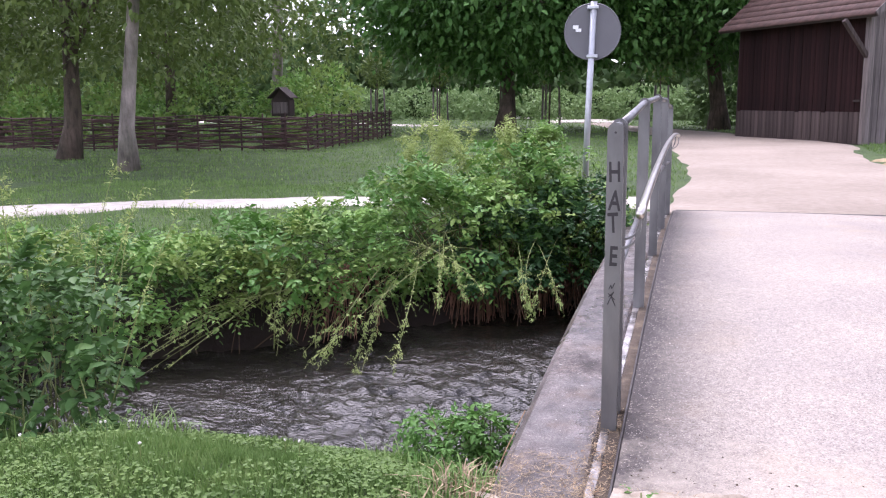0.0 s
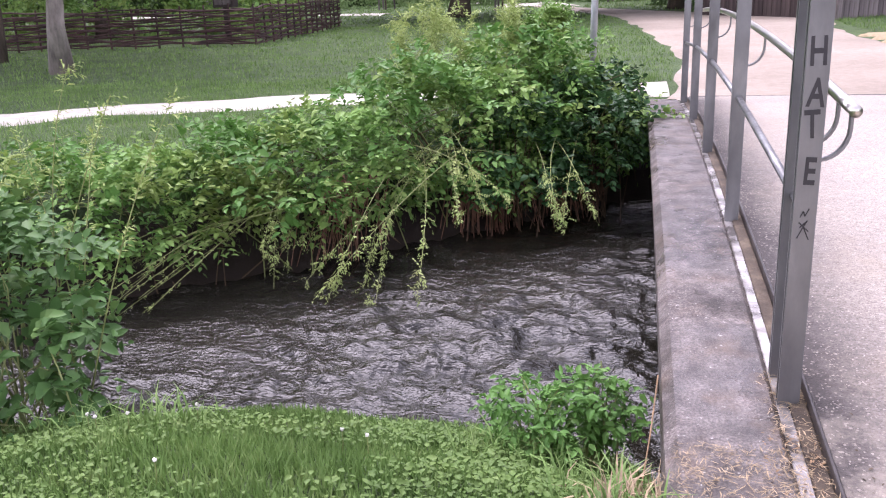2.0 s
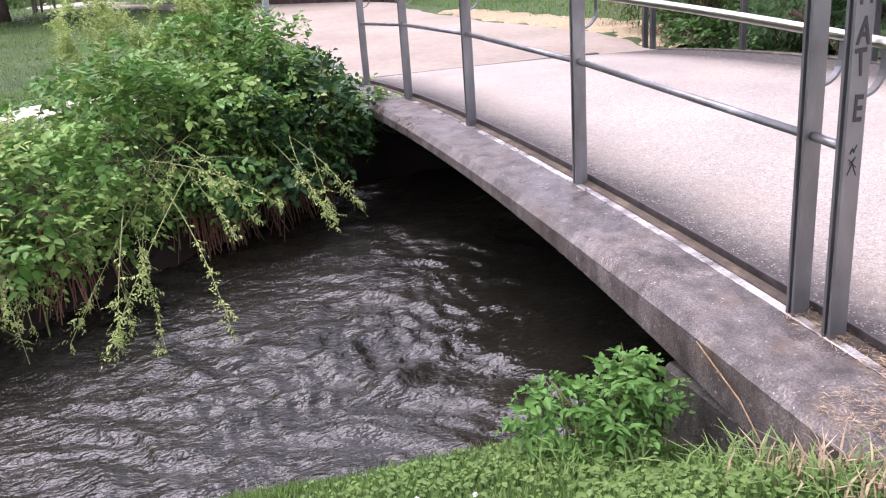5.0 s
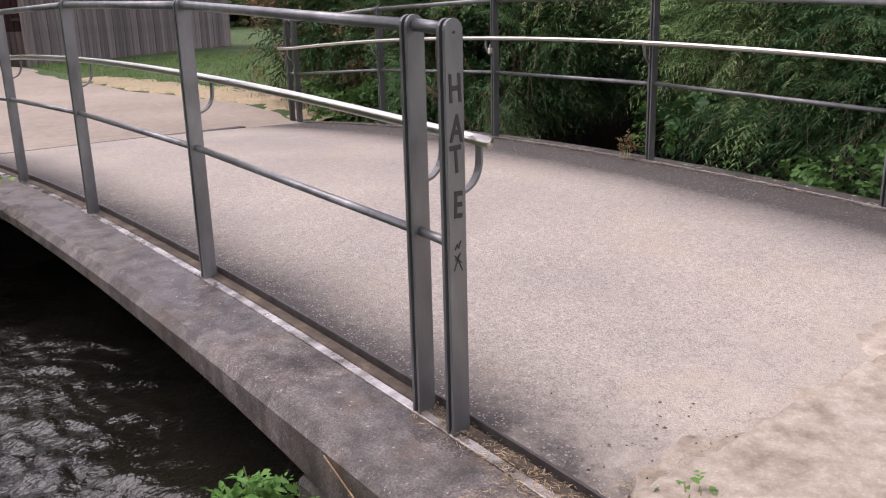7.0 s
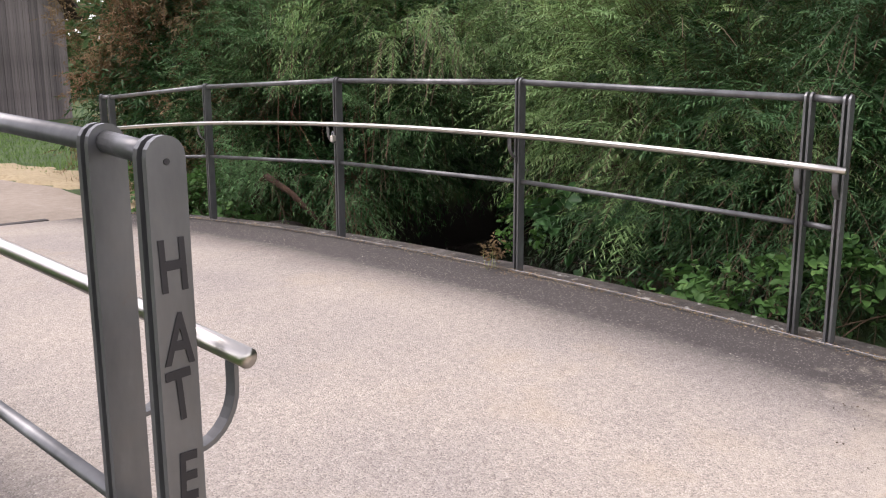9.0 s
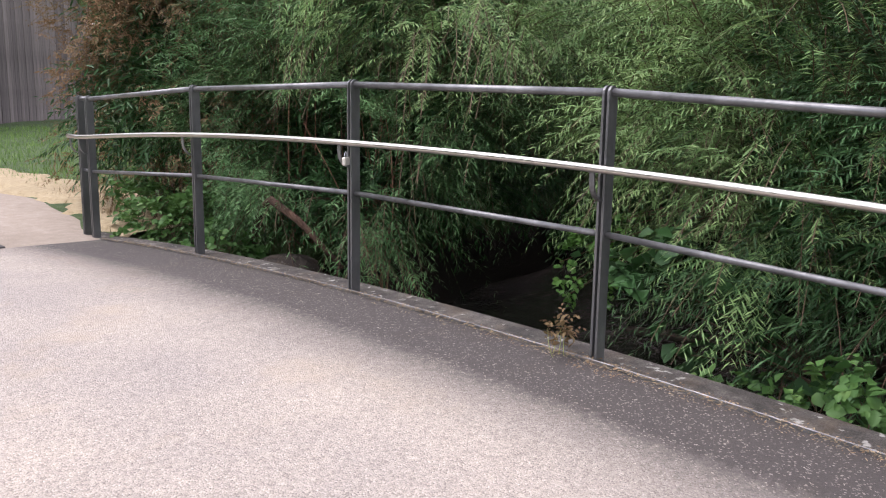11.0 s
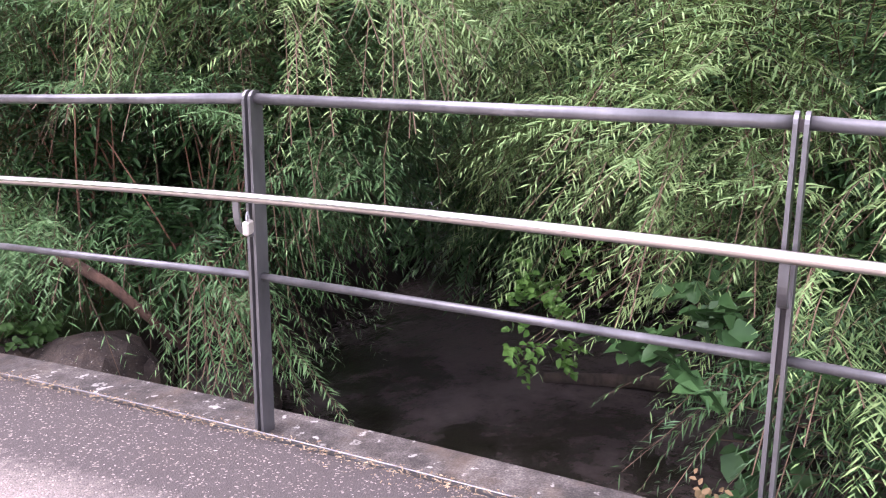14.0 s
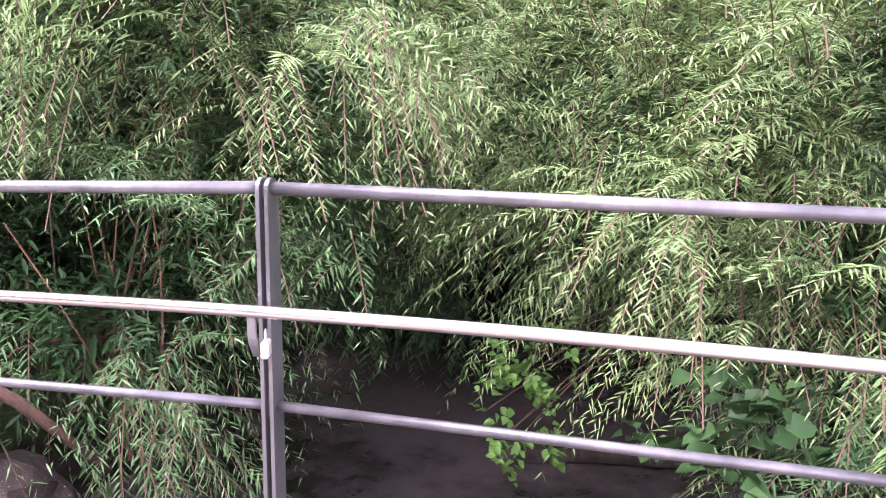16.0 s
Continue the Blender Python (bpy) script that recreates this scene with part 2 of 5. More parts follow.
M_DECK, M_STEEL, M_INOX = deck_material(), steel_paint(), stainless()
M_KERB = concrete_material("weathered_kerb_concrete", (0.155, 0.134, 0.122), 0.2)
M_KERB_DARK = concrete_material("dark_kerb_concrete", (0.115, 0.104, 0.090), 0.75, 16, 0.62)
M_TRIM = plain("rusty_steel_edge", (0.055, 0.047, 0.043), 0.5, 0.4, 0.5, 14)
M_ABUT = concrete_material("stained_abutment_concrete", (0.13, 0.12, 0.105), 0.6)
M_SAND = soil_material("sandy_gravel", [(0.3, (0.30, 0.25, 0.20)), (0.55, (0.355, 0.303, 0.248)), (0.75, (0.41, 0.357, 0.30))], 9)
M_GRAVEL = soil_material("pale_limestone_gravel", [(0.3, (0.42, 0.39, 0.33)), (0.6, (0.58, 0.55, 0.49)), (0.8, (0.66, 0.63, 0.57))], 6)
M_STRAW = soil_material("dry_straw_soil", [(0.3, (0.27, 0.21, 0.12)), (0.5, (0.40, 0.325, 0.195)), (0.75, (0.50, 0.42, 0.28))], 14)
M_GRIT = soil_material("trodden_grit", [(0.3, (0.25, 0.205, 0.15)), (0.5, (0.43, 0.37, 0.295)), (0.72, (0.60, 0.54, 0.46))], 9, pebbles=70, relief=0.02)
M_GROUND, M_WATER = ground_material(), water_material()
M_BARK = bark("dark_bark", (0.035, 0.026, 0.02), (0.12, 0.09, 0.07))
M_BARK_PALE = bark("pale_grey_bark", (0.10, 0.085, 0.075), (0.30, 0.265, 0.24), 5)
M_BARK_RED = bark("red_brown_bark", (0.035, 0.018, 0.012), (0.12, 0.066, 0.042))
M_TWIG = plain("twig_bark", (0.10, 0.062, 0.035), 0.85)
M_STEM = plain("green_stem", (0.22, 0.25, 0.08), 0.6)
M_WETGUTTER = wet_metal()
M_SILT = soil_material("gutter_silt", [(0.3, (0.05, 0.038, 0.028)), (0.55, (0.11, 0.085, 0.06)), (0.75, (0.24, 0.19, 0.13))], 9)
M_ROOT = plain("root_fibre", (0.24, 0.12, 0.075), 0.85, scale=20)
# Red-brown, darkened further in place of the shade under the eave.
M_EAVE_REDBOARD = board_material("eave_shaded_red_boards", (0.008, 0.0040, 0.004), (0.026, 0.0105, 0.0098))
M_GREYBOARD = board_material("weathered_grey_boards", (0.075, 0.067, 0.063), (0.21, 0.187, 0.178))
M_LOWBOARD = board_material("greyed_brown_boards", (0.04, 0.031, 0.028), (0.10, 0.08, 0.074))
M_TILE = plain("clay_roof_tile", (0.095, 0.052, 0.042), 0.8, vary=0.4, scale=5)
M_WICKER = plain("woven_willow_rods", (0.058, 0.030, 0.026), 0.85, vary=0.6, scale=3)
M_DARKWOOD = plain("dark_stained_wood", (0.028, 0.019, 0.015), 0.85)
M_ALU = plain("sign_back_aluminium", (0.14, 0.14, 0.148), 0.6, 0.1, 0.08, 3)
M_ZINC = plain("galvanised_steel", (0.46, 0.48, 0.50), 0.42, 0.6, 0.12)
M_STICKER = plain("white_sticker", (0.8, 0.8, 0.8), 0.5, 0, 0.05)
M_MARKER = plain("black_marker", (0.018, 0.016, 0.018), 0.5)
M_LOCK = plain("pale_worn_metal", (0.62, 0.58, 0.50), 0.4, 0.3, 0.15)
M_ROCK = concrete_material("bank_rock", (0.072, 0.056, 0.042), 0.8)
M_DEBRIS = plain("dry_plant_litter", (0.25, 0.16, 0.085), 0.9, vary=0.5, scale=25)
M_JOINT = plain("dark_joint_filler", (0.06, 0.052, 0.048), 0.9)
M_GRASS = leaf_mat("grass_blades", [(0.0, (0.048, 0.090, 0.022)), (0.5, (0.088, 0.142, 0.040)), (0.8, (0.145, 0.19, 0.068)), (1.0, (0.27, 0.25, 0.12))], 0.55, 0.3, gain=1.98)
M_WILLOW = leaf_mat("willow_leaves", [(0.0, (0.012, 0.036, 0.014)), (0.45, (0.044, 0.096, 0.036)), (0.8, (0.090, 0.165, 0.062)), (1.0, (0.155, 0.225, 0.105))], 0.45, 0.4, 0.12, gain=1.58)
# Lightened copy of the willow green; makes up for light missing on one willow.
M_WILLOW_LIT = leaf_mat("lit_willow_leaves", [(0.0, (0.016, 0.048, 0.017)), (0.45, (0.062, 0.122, 0.046)), (0.8, (0.118, 0.190, 0.080)), (1.0, (0.165, 0.23, 0.12))], 0.45, 0.3, 0.16, gain=1.95)
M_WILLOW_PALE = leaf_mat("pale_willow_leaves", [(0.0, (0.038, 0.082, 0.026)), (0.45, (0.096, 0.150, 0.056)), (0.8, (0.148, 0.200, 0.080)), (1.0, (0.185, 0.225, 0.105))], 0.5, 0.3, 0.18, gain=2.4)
M_BROWN_HEDGE = leaf_mat("browning_hedge_leaves", [(0.0, (0.075, 0.055, 0.026)), (0.45, (0.125, 0.078, 0.042)), (0.8, (0.18, 0.105, 0.060)), (1.0, (0.24, 0.16, 0.095))], 0.7, 0.35, 0.2, (0.06, 0.085, 0.028), gain=1.9)
# Dark bush green; also paints the shade inside and behind the willows.
M_ROSE_SHADE = leaf_mat("dark_bush_and_shade_leaves", [(0.0, (0.022, 0.058, 0.020)), (0.6, (0.045, 0.105, 0.034)), (1.0, (0.09, 0.16, 0.05))], 0.35, 0.4, 0.12, gain=1.15)
M_BUSH = leaf_mat("bank_bush_leaves", [(0.0, (0.048, 0.105, 0.026)), (0.5, (0.095, 0.175, 0.042)), (0.9, (0.165, 0.24, 0.068)), (1.0, (0.28, 0.30, 0.12))], 0.42, 0.65, 0.22, (0.25, 0.31, 0.08), gain=1.95)
M_YELLOW = leaf_mat("yellow_green_shoots", [(0.0, (0.13, 0.18, 0.050)), (0.6, (0.22, 0.265, 0.090)), (1.0, (0.32, 0.34, 0.15))], 0.5, 0.2, gain=1.75)
M_CLOVER = leaf_mat("clover_leaves", [(0.0, (0.07, 0.13, 0.03)), (0.6, (0.125, 0.20, 0.05)), (1.0, (0.22, 0.29, 0.10))], 0.5, 0.3, gain=1.12)
M_WEED = leaf_mat("weed_leaves", [(0.0, (0.030, 0.075, 0.020)), (0.5, (0.065, 0.135, 0.036)), (1.0, (0.14, 0.21, 0.065))], 0.45, 0.4, 0.2, gain=1.45)
M_FRESH = leaf_mat("fresh_herb_leaves", [(0.0, (0.046, 0.118, 0.024)), (0.6, (0.084, 0.178, 0.038)), (1.0, (0.15, 0.245, 0.065))], 0.4, 0.25)
M_WALNUT = leaf_mat("broad_tree_leaves", [(0.0, (0.028, 0.075, 0.018)), (0.5, (0.055, 0.125, 0.030)), (1.0, (0.115, 0.20, 0.055))], 0.4, 0.5, gain=1.8)
M_TREE = leaf_mat("park_tree_leaves", [(0.0, (0.045, 0.070, 0.018)), (0.5, (0.080, 0.115, 0.030)), (1.0, (0.15, 0.18, 0.06))], 0.5, 0.45, gain=1.8)
M_FARTREE = leaf_mat("far_woods_leaves", [(0.0, (0.028, 0.055, 0.018)), (0.5, (0.055, 0.090, 0.030)), (1.0, (0.10, 0.14, 0.055))], 0.6, 0.5, gain=1.75)
M_LIGHTBUSH = leaf_mat("light_green_meadow", [(0.0, (0.12, 0.19, 0.07)), (0.5, (0.17, 0.25, 0.10)), (1.0, (0.25, 0.31, 0.15))], 0.6, 0.4)
M_FLOWER = plain("pale_petals", (0.72, 0.70, 0.62), 0.6, 0, 0.1)


# ---- mesh building ----
class Mesh:
    """Vertices and faces, gathered piece by piece."""

    def __init__(self):
        self.v, self.f, self.n = [], [], 0

    def add(self, v, f):
        v = np.asarray(v, float).reshape(-1, 3)
        self.v.append(v)
        self.f += [tuple(int(i) + self.n for i in q) for q in f]
        self.n += len(v)
        return self

    def box(self, x0, y0, z0, x1, y1, z1, bevel=0.0, m=None):
        b = min(bevel, 0.45 * min(x1 - x0, y1 - y0, z1 - z0))
        pts, fs = [], []
        if b <= 0:
            pts = [(x, y, z) for z in (z0, z1) for x, y in ((x0, y0), (x1, y0), (x1, y1), (x0, y1))]
            fs = [(3, 2, 1, 0), (4, 5, 6, 7), (0, 1, 5, 4), (1, 2, 6, 5), (2, 3, 7, 6), (3, 0, 4, 7)]
        else:
            rings = [(z0, b), (z0 + b, 0), (z1 - b, 0), (z1, b)]
            for z, k in rings:
                for x, y in ((x0 + k, y0 + b), (x0 + b, y0 + k), (x1 - b, y0 + k), (x1 - k, y0 + b), (x1 - k, y1 - b), (x1 - b, y1 - k), (x0 + b, y1 - k), (x0 + k, y1 - b)):
                    pts.append((x, y, z))
            for r in range(3):
                for i in range(8):
                    j = (i + 1) % 8
                    fs.append((8 * r + i, 8 * r + j, 8 * r + 8 + j, 8 * r + 8 + i))
            fs += [tuple(range(7, -1, -1)), tuple(range(24, 32))]
        if m is not None:
            pts = [m @ Vector(p) for p in pts]
        return self.add(pts, fs)

    def tube(self, pts, radii, seg=8, cap=True):
        pts = np.asarray(pts, float)
        radii = np.broadcast_to(np.asarray(radii, float), (len(pts),))
        tan = np.gradient(pts, axis=0)
        tan /= np.linalg.norm(tan, axis=1)[:, None] + 1e-9
        ref = np.array((0, 0, 1.0)) if abs(tan[0][2]) < 0.9 else np.array((1.0, 0, 0))
        vs = []
        for p, t, r in zip(pts, tan, radii):
            a = ref - t * ref.dot(t)
            a /= np.linalg.norm(a) + 1e-9
            ref = a
            b = np.cross(t, a)
            an = np.arange(seg) * 2 * np.pi / seg
            vs.append(p + r * (np.cos(an)[:, None] * a + np.sin(an)[:, None] * b))
        fs = [(k * seg + i, k * seg + (i + 1) % seg, (k + 1) * seg + (i + 1) % seg, (k + 1) * seg + i) for k in range(len(pts) - 1) for i in range(seg)]
        if cap:
            fs += [tuple(range(seg - 1, -1, -1)), tuple(range((len(pts) - 1) * seg, len(pts) * seg))]
        return self.add(np.concatenate(vs), fs)

    def grid(self, xs, ys, height):
        """A sheet over xs and ys; height(x, y) on arrays."""
        X, Y = np.meshgrid(xs, ys)
        return self.add(np.stack([X, Y, height(X, Y)], -1), [(r * len(xs) + c, r * len(xs) + c + 1, (r + 1) * len(xs) + c + 1, (r + 1) * len(xs) + c) for r in range(len(ys) - 1) for c in range(len(xs) - 1)])

    def data(self, name, smooth=False):
        d = bpy.data.meshes.new(name)
        d.from_pydata(np.concatenate(self.v).tolist(), [], self.f)
        if smooth:
            d.polygons.foreach_set("use_smooth", np.ones(len(d.polygons), bool))
        d.update()
        return d


def part(name, mesh, material, parent=None, label="", smooth=False):
    """One mesh object under a thing or a part."""
    d = mesh if isinstance(mesh, bpy.types.Mesh) else mesh.data(name, smooth)
    if material and not d.materials:
        d.materials.append(material)
    ob = new(name, d)
    ob.parent = parent
    return tagged(ob, label)


def thing(name, label, category, place=(0, 0, 0), turn=0.0, group="", kind=""):
    ob = new(name)
    ob.matrix_basis = pose(*place, 0, 0, turn)
    return tagged(ob, label, category, group, kind)


def structure(name, mesh, material, label, category, smooth=False, kind="structure"):
    return tagged(part(name, mesh, material, None, "", smooth), label, category, "", kind)


def quads(name, v, faces_per, material, smooth=False):
    """A mesh from an array of alike pieces: v is (pieces, points, 3)."""
    n, k = v.shape[:2]
    d = bpy.data.meshes.new(name)
    idx = (np.arange(n)[:, None, None] * k + np.asarray(faces_per)[None]).reshape(-1)
    size = len(faces_per[0])
    d.vertices.add(n * k)
    d.vertices.foreach_set("co", np.ascontiguousarray(v, np.float32).reshape(-1))
    d.loops.add(len(idx))
    d.loops.foreach_set("vertex_index", idx.astype(np.int32))
    d.polygons.add(len(idx) // size)
    d.polygons.foreach_set("loop_start", np.arange(0, len(idx), size, dtype=np.int32))
    d.polygons.foreach_set("loop_total", np.full(len(idx) // size, size, np.int32))
    d.update(calc_edges=True)
    d.materials.append(material)
    return d


def unit(a):
    return a / (np.linalg.norm(a, axis=-1, keepdims=True) + 1e-9)


def leaf_shapes(base, way, side, length, width, fold=0.25, droop=0.0):
    """Six-point leaves with a folded midrib: two quads each."""
    up = unit(np.cross(side, way))
    L, W = np.asarray(length)[:, None], np.asarray(width)[:, None]
    drop = np.array((0, 0, -1.0)) * L * droop
    p = [base,
         base + way * L * 0.35 + side * W * 0.5 + up * W * fold,
         base + way * L * 0.75 + side * W * 0.34 + up * W * fold * 0.6 + drop * 0.5,
         base + way * L + drop,
         base + way * L * 0.75 - side * W * 0.34 + up * W * fold * 0.6 + drop * 0.5,
         base + way * L * 0.35 - side * W * 0.5 + up * W * fold]
    return np.stack(p, 1)


def slim_leaves(base, way, side, length, width, fold=0.0, droop=0.0):
    """Narrow four-point leaves."""
    L, W = np.asarray(length)[:, None], np.asarray(width)[:, None]
    drop = np.array((0, 0, -1.0)) * L * droop
    mid = base + way * L * 0.4
    return np.stack([base, mid + side * W * 0.5, base + way * L + drop, mid - side * W * 0.5], 1)


LEAF_FACES = [(0, 1, 2, 3), (0, 3, 4, 5)]


def sprays(rng, base, way, length, leaves, leaf_len, leaf_wid, droop=0.35, spread=0.8, shape=leaf_shapes, loose=0.35):
    """Leafy twigs: leaves set alternately along bent stems. Returns leaf points."""
    n = len(base)
    t = (np.arange(leaves) + 0.6) / leaves
    t = np.broadcast_to(t, (n, leaves)) + rng.uniform(-0.03, 0.03, (n, leaves))
    L = length[:, None, None]
    p = base[:, None] + way[:, None] * L * t[..., None] + np.array((0, 0, -1.0)) * L * droop * (t ** 2)[..., None]
    tang = unit(way[:, None] + np.array((0, 0, -2.0)) * droop * t[..., None])
    r = unit(rng.normal(size=(n, leaves, 3)))
    flat_way = unit(np.array((0, 0, 1.0)) + rng.normal(size=(n, 1, 3)) * 0.35)
    side0 = unit(np.cross(tang, flat_way) + 1e-4)
    sgn = np.where(np.arange(leaves) % 2, 1.0, -1.0)[None, :, None]
    lw = unit(tang * 0.75 + side0 * sgn * spread + r * loose + np.array((0, 0, -0.15)))
    side = unit(np.cross(lw, unit(flat_way + 1.4 * loose * r)))
    ll = leaf_len * rng.uniform(0.6, 1.2, (n, leaves)) * (1.05 - 0.45 * t)
    flat = lambda a: a.reshape(-1, 3)
    return shape(flat(p), flat(lw), flat(side), ll.reshape(-1), (ll * leaf_wid / leaf_len).reshape(-1), 0.2, 0.12)


def ground_level(x, y):
    """Height of the land, with the bed of the brook cut into it."""
    x, y = np.asarray(x, float), np.asarray(y, float)
    near, far = bank_near(x), bank_far(x)
    a, b = near - y, y - far
    z = np.full(np.broadcast(x, y).shape, -1.1)
    z = np.where(a > -0.6, np.interp(a, (-0.6, -0.15, 0.0, 0.25, 0.6, 1.2, 2.2), (-1.1, -0.95, -0.78, -0.50, -0.36, -0.15, -0.06)), z)
    z = np.where(b > -0.6, np.interp(b, (-0.6, -0.1, 0.0, 0.2, 0.45, 1.1, 2.0), (-1.1, -1.0, -0.80, -0.42, -0.2, -0.08, -0.04)), z)
    rough = 0.02 * np.sin(1.7 * x + 0.6 * y) * np.sin(1.3 * y - 0.4 * x) + 0.012 * np.sin(4.1 * x) * np.sin(3.7 * y + 1)
    z = np.where((x < -0.5) & (y > 0.5), np.maximum(z, np.minimum(z + 0.11 * np.clip((3.55 - y) / 0.6, 0, 1) * np.clip((x + 1.6) / 0.8, 0, 1), -0.035)), z)
    onbridge = (x > -0.7) & (x < 3.7)
    return z + np.where(onbridge, 0.0, rough)


# The downstream bend is added, so that far water doesn't mirror open sky.
def bank_near(x):
    return np.interp(x, (-60, -12, -7, -4.5, -3, -2, -1.4, -1.05, -0.75, -0.4, 2.9, 3.6, 6, 9.5, 11.5, 14, 60), (-30, 0.6, 2.9, 3.9, 4.25, 4.35, 4.45, 4.42, 4.32, 4.2, 4.7, 4.9, 5.2, 6.3, 9.0, 12.5, 66)) + 0.08 * np.sin(2.3 * np.asarray(x)) + 0.05 * np.sin(5.1 * np.asarray(x))


def bank_far(x):
    return np.interp(x, (-60, -12, -7, -4.2, -3.2, -2, -0.9, -0.3, 3.6, 6, 9.5, 11.5, 14, 60), (-26, 3.0, 4.9, 5.8, 6.75, 7.7, 8.9, 9.2, 9.3, 9.1, 9.9, 12.0, 15.5, 70)) + 0.08 * np.sin(2.9 * np.asarray(x) + 1)


WATER = -0.75


def arch(x, y):
    """Height of the railing's foot on the cambered bridge, a little flatter on the downstream side."""
    k = np.clip((np.asarray(x, float) + 0.2) / 3.536, 0, 1)
    y = np.asarray(y, float)
    up, down = 0.112 * (1 - ((y - 6.85) / 3.3) ** 2), 0.090 * (1 - ((y - 6.75) / 2.9) ** 2)
    return np.maximum(up * (1 - k) + down * k, -0.07)


# ---- ground, brook, paths ----
def spaced(a, b, fine0, fine1, step, far_step=1.35):
    """Grid lines that are close together in the middle and grow apart outwards."""
    mid = list(np.arange(fine0, fine1 + 1e-6, step))
    lo, hi, s = [], [], step
    v = fine0
    while v > a:
        s *= far_step
        v -= s
        lo.append(max(v, a))
    s, v = step, fine1
    while v < b:
        s *= far_step
        v += s
        hi.append(min(v, b))
    return np.array(lo[::-1] + mid + hi)


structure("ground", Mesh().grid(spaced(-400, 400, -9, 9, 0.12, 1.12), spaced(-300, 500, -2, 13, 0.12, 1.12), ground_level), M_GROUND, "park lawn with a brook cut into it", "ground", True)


def ripples(x, y):
    """A quick brook: short crossing wavelets in choppy and smooth patches, calmer in the lee of the bridge."""
    z = np.zeros(x.shape)
    rng = np.random.default_rng(4)
    wx = x + 0.10 * np.sin(2.9 * y + 1.1 * x) + 0.05 * np.sin(7.1 * y - 2.3 * x)
    wy = y + 0.12 * np.sin(2.3 * x - 0.9 * y) + 0.05 * np.sin(6.3 * x + 3.1 * y)
    for k in range(26):
        wl = 0.075 * 1.08 ** k
        a = 1.15 + rng.normal() * 0.62
        fx, fy = 2 * math.pi / wl * math.cos(a), 2 * math.pi / wl * math.sin(a)
        patch = np.sin(2.3 * wx + 1.9 * k) * np.sin(3.1 * wy + 0.9 * k) + 0.5 * np.sin(5.1 * wx - 3.7 * wy + 2.1 * k)
        s = np.sin(fx * wx + fy * wy + rng.uniform(0, 6))
        z = z + 0.024 * wl * np.clip(0.35 + patch, 0, 1.3) * (s + 0.35 * s * s)
    rough = 0.75 + 0.45 * np.sin(1.5 * wx + 0.6) * np.sin(1.9 * wy + 0.4)
    calm = np.interp(x, (-1, 1.5, 3, 5), (1.0, 0.8, 0.3, 0.14))
    return WATER + z * calm * rough


structure("water", Mesh().grid(spaced(-60, 60, -4.6, 5.5, 0.02, 1.15), spaced(-30, 40, 4.0, 9.3, 0.02, 1.15), ripples), M_WATER, "dark rippling brook water with pale sky glints", "water", True)


def ribbon(name, material, label, edge_a, edge_b, category, lift=0.012, across=14, along=90, fray=0.06):
    """A strip of path between two edges given as a few corner points."""
    def line(pts):
        pts = np.asarray(pts, float)
        d = np.concatenate([[0], np.cumsum(np.linalg.norm(np.diff(pts, axis=0), axis=1))])
        s = np.linspace(0, d[-1], along)
        return np.stack([np.interp(s, d, pts[:, 0]), np.interp(s, d, pts[:, 1])], 1)
    a, b = line(edge_a), line(edge_b)
    k = np.arange(along)
    wob = fray * (np.sin(k * 1.3) + 0.6 * np.sin(k * 2.9 + 1))[:, None]
    way = unit(b - a)
    a, b = a + way * wob, b + way * np.roll(wob, 5, 0)
    t = np.linspace(0, 1, across)[None, :, None]
    p = a[:, None] * (1 - t) + b[:, None] * t
    z = ground_level(p[..., 0], p[..., 1]) * 0.3 - 0.02 + lift
    z[:, 0] -= 0.05
    z[:, -1] -= 0.05
    v = np.concatenate([p, z[..., None]], -1)
    fs = [(r * across + c, r * across + c + 1, (r + 1) * across + c + 1, (r + 1) * across + c) for r in range(along - 1) for c in range(across - 1)]
    return structure(name, Mesh().add(v, fs), material, label, category, True)


ribbon("road", M_SAND, "sandy dirt track beyond the bridge", [(-0.45, 10.46), (-0.25, 13), (-0.1, 16), (-0.7, 24), (-1.6, 32), (-4.5, 42), (-8.5, 54), (-14, 70)], [(3.5, 10.46), (3.95, 13), (3.6, 17), (3.7, 22), (4.3, 26.3), (1.4, 33), (-3.2, 42), (-6.2, 54), (-11, 70)], "road", 0.022)
ribbon("pavement", M_GRAVEL, "narrow pale gravel footpath across the lawn", [(-0.3, 10.9), (-4.2, 10.4), (-6.2, 9.6), (-8, 8.4), (-12, 5.6), (-30, -8)], [(-0.3, 12.3), (-4.5, 11.3), (-6.7, 10.5), (-8.6, 9.3), (-12.6, 6.6), (-30.6, -7)], "path", 0.018, 10, 90, 0.05)
ribbon("pavement", M_GRIT, "sandy trodden approach to the bridge", [(-0.25, 3.05), (-0.3, 1.5), (-0.6, -3), (-1, -30)], [(3.75, 3.05), (3.8, 1), (3.8, -3), (4, -30)], "path", 0.052, 14, 40, 0.05)
ribbon("pavement", M_STRAW, "dry straw-coloured verge beside the track", [(3.45, 10.5), (3.85, 13), (3.55, 17), (3.65, 20)], [(4.2, 10.6), (4.9, 13), (4.6, 17), (4.3, 20)], "verge", 0.034, 10, 50, 0.12)
ribbon("pavement", M_GRAVEL, "pale path winding through the far meadow", [(-12, 40), (-22, 46), (-40, 50)], [(-12, 42), (-22, 48), (-40, 53)], "path", 0.03, 6, 30)
ribbon("pavement", M_GRAVEL, "pale bend of the far track", [(-7.2, 46), (-9, 52), (-14, 60)], [(-3.5, 46), (-5, 54), (-9, 64)], "path", 0.035, 6, 30)

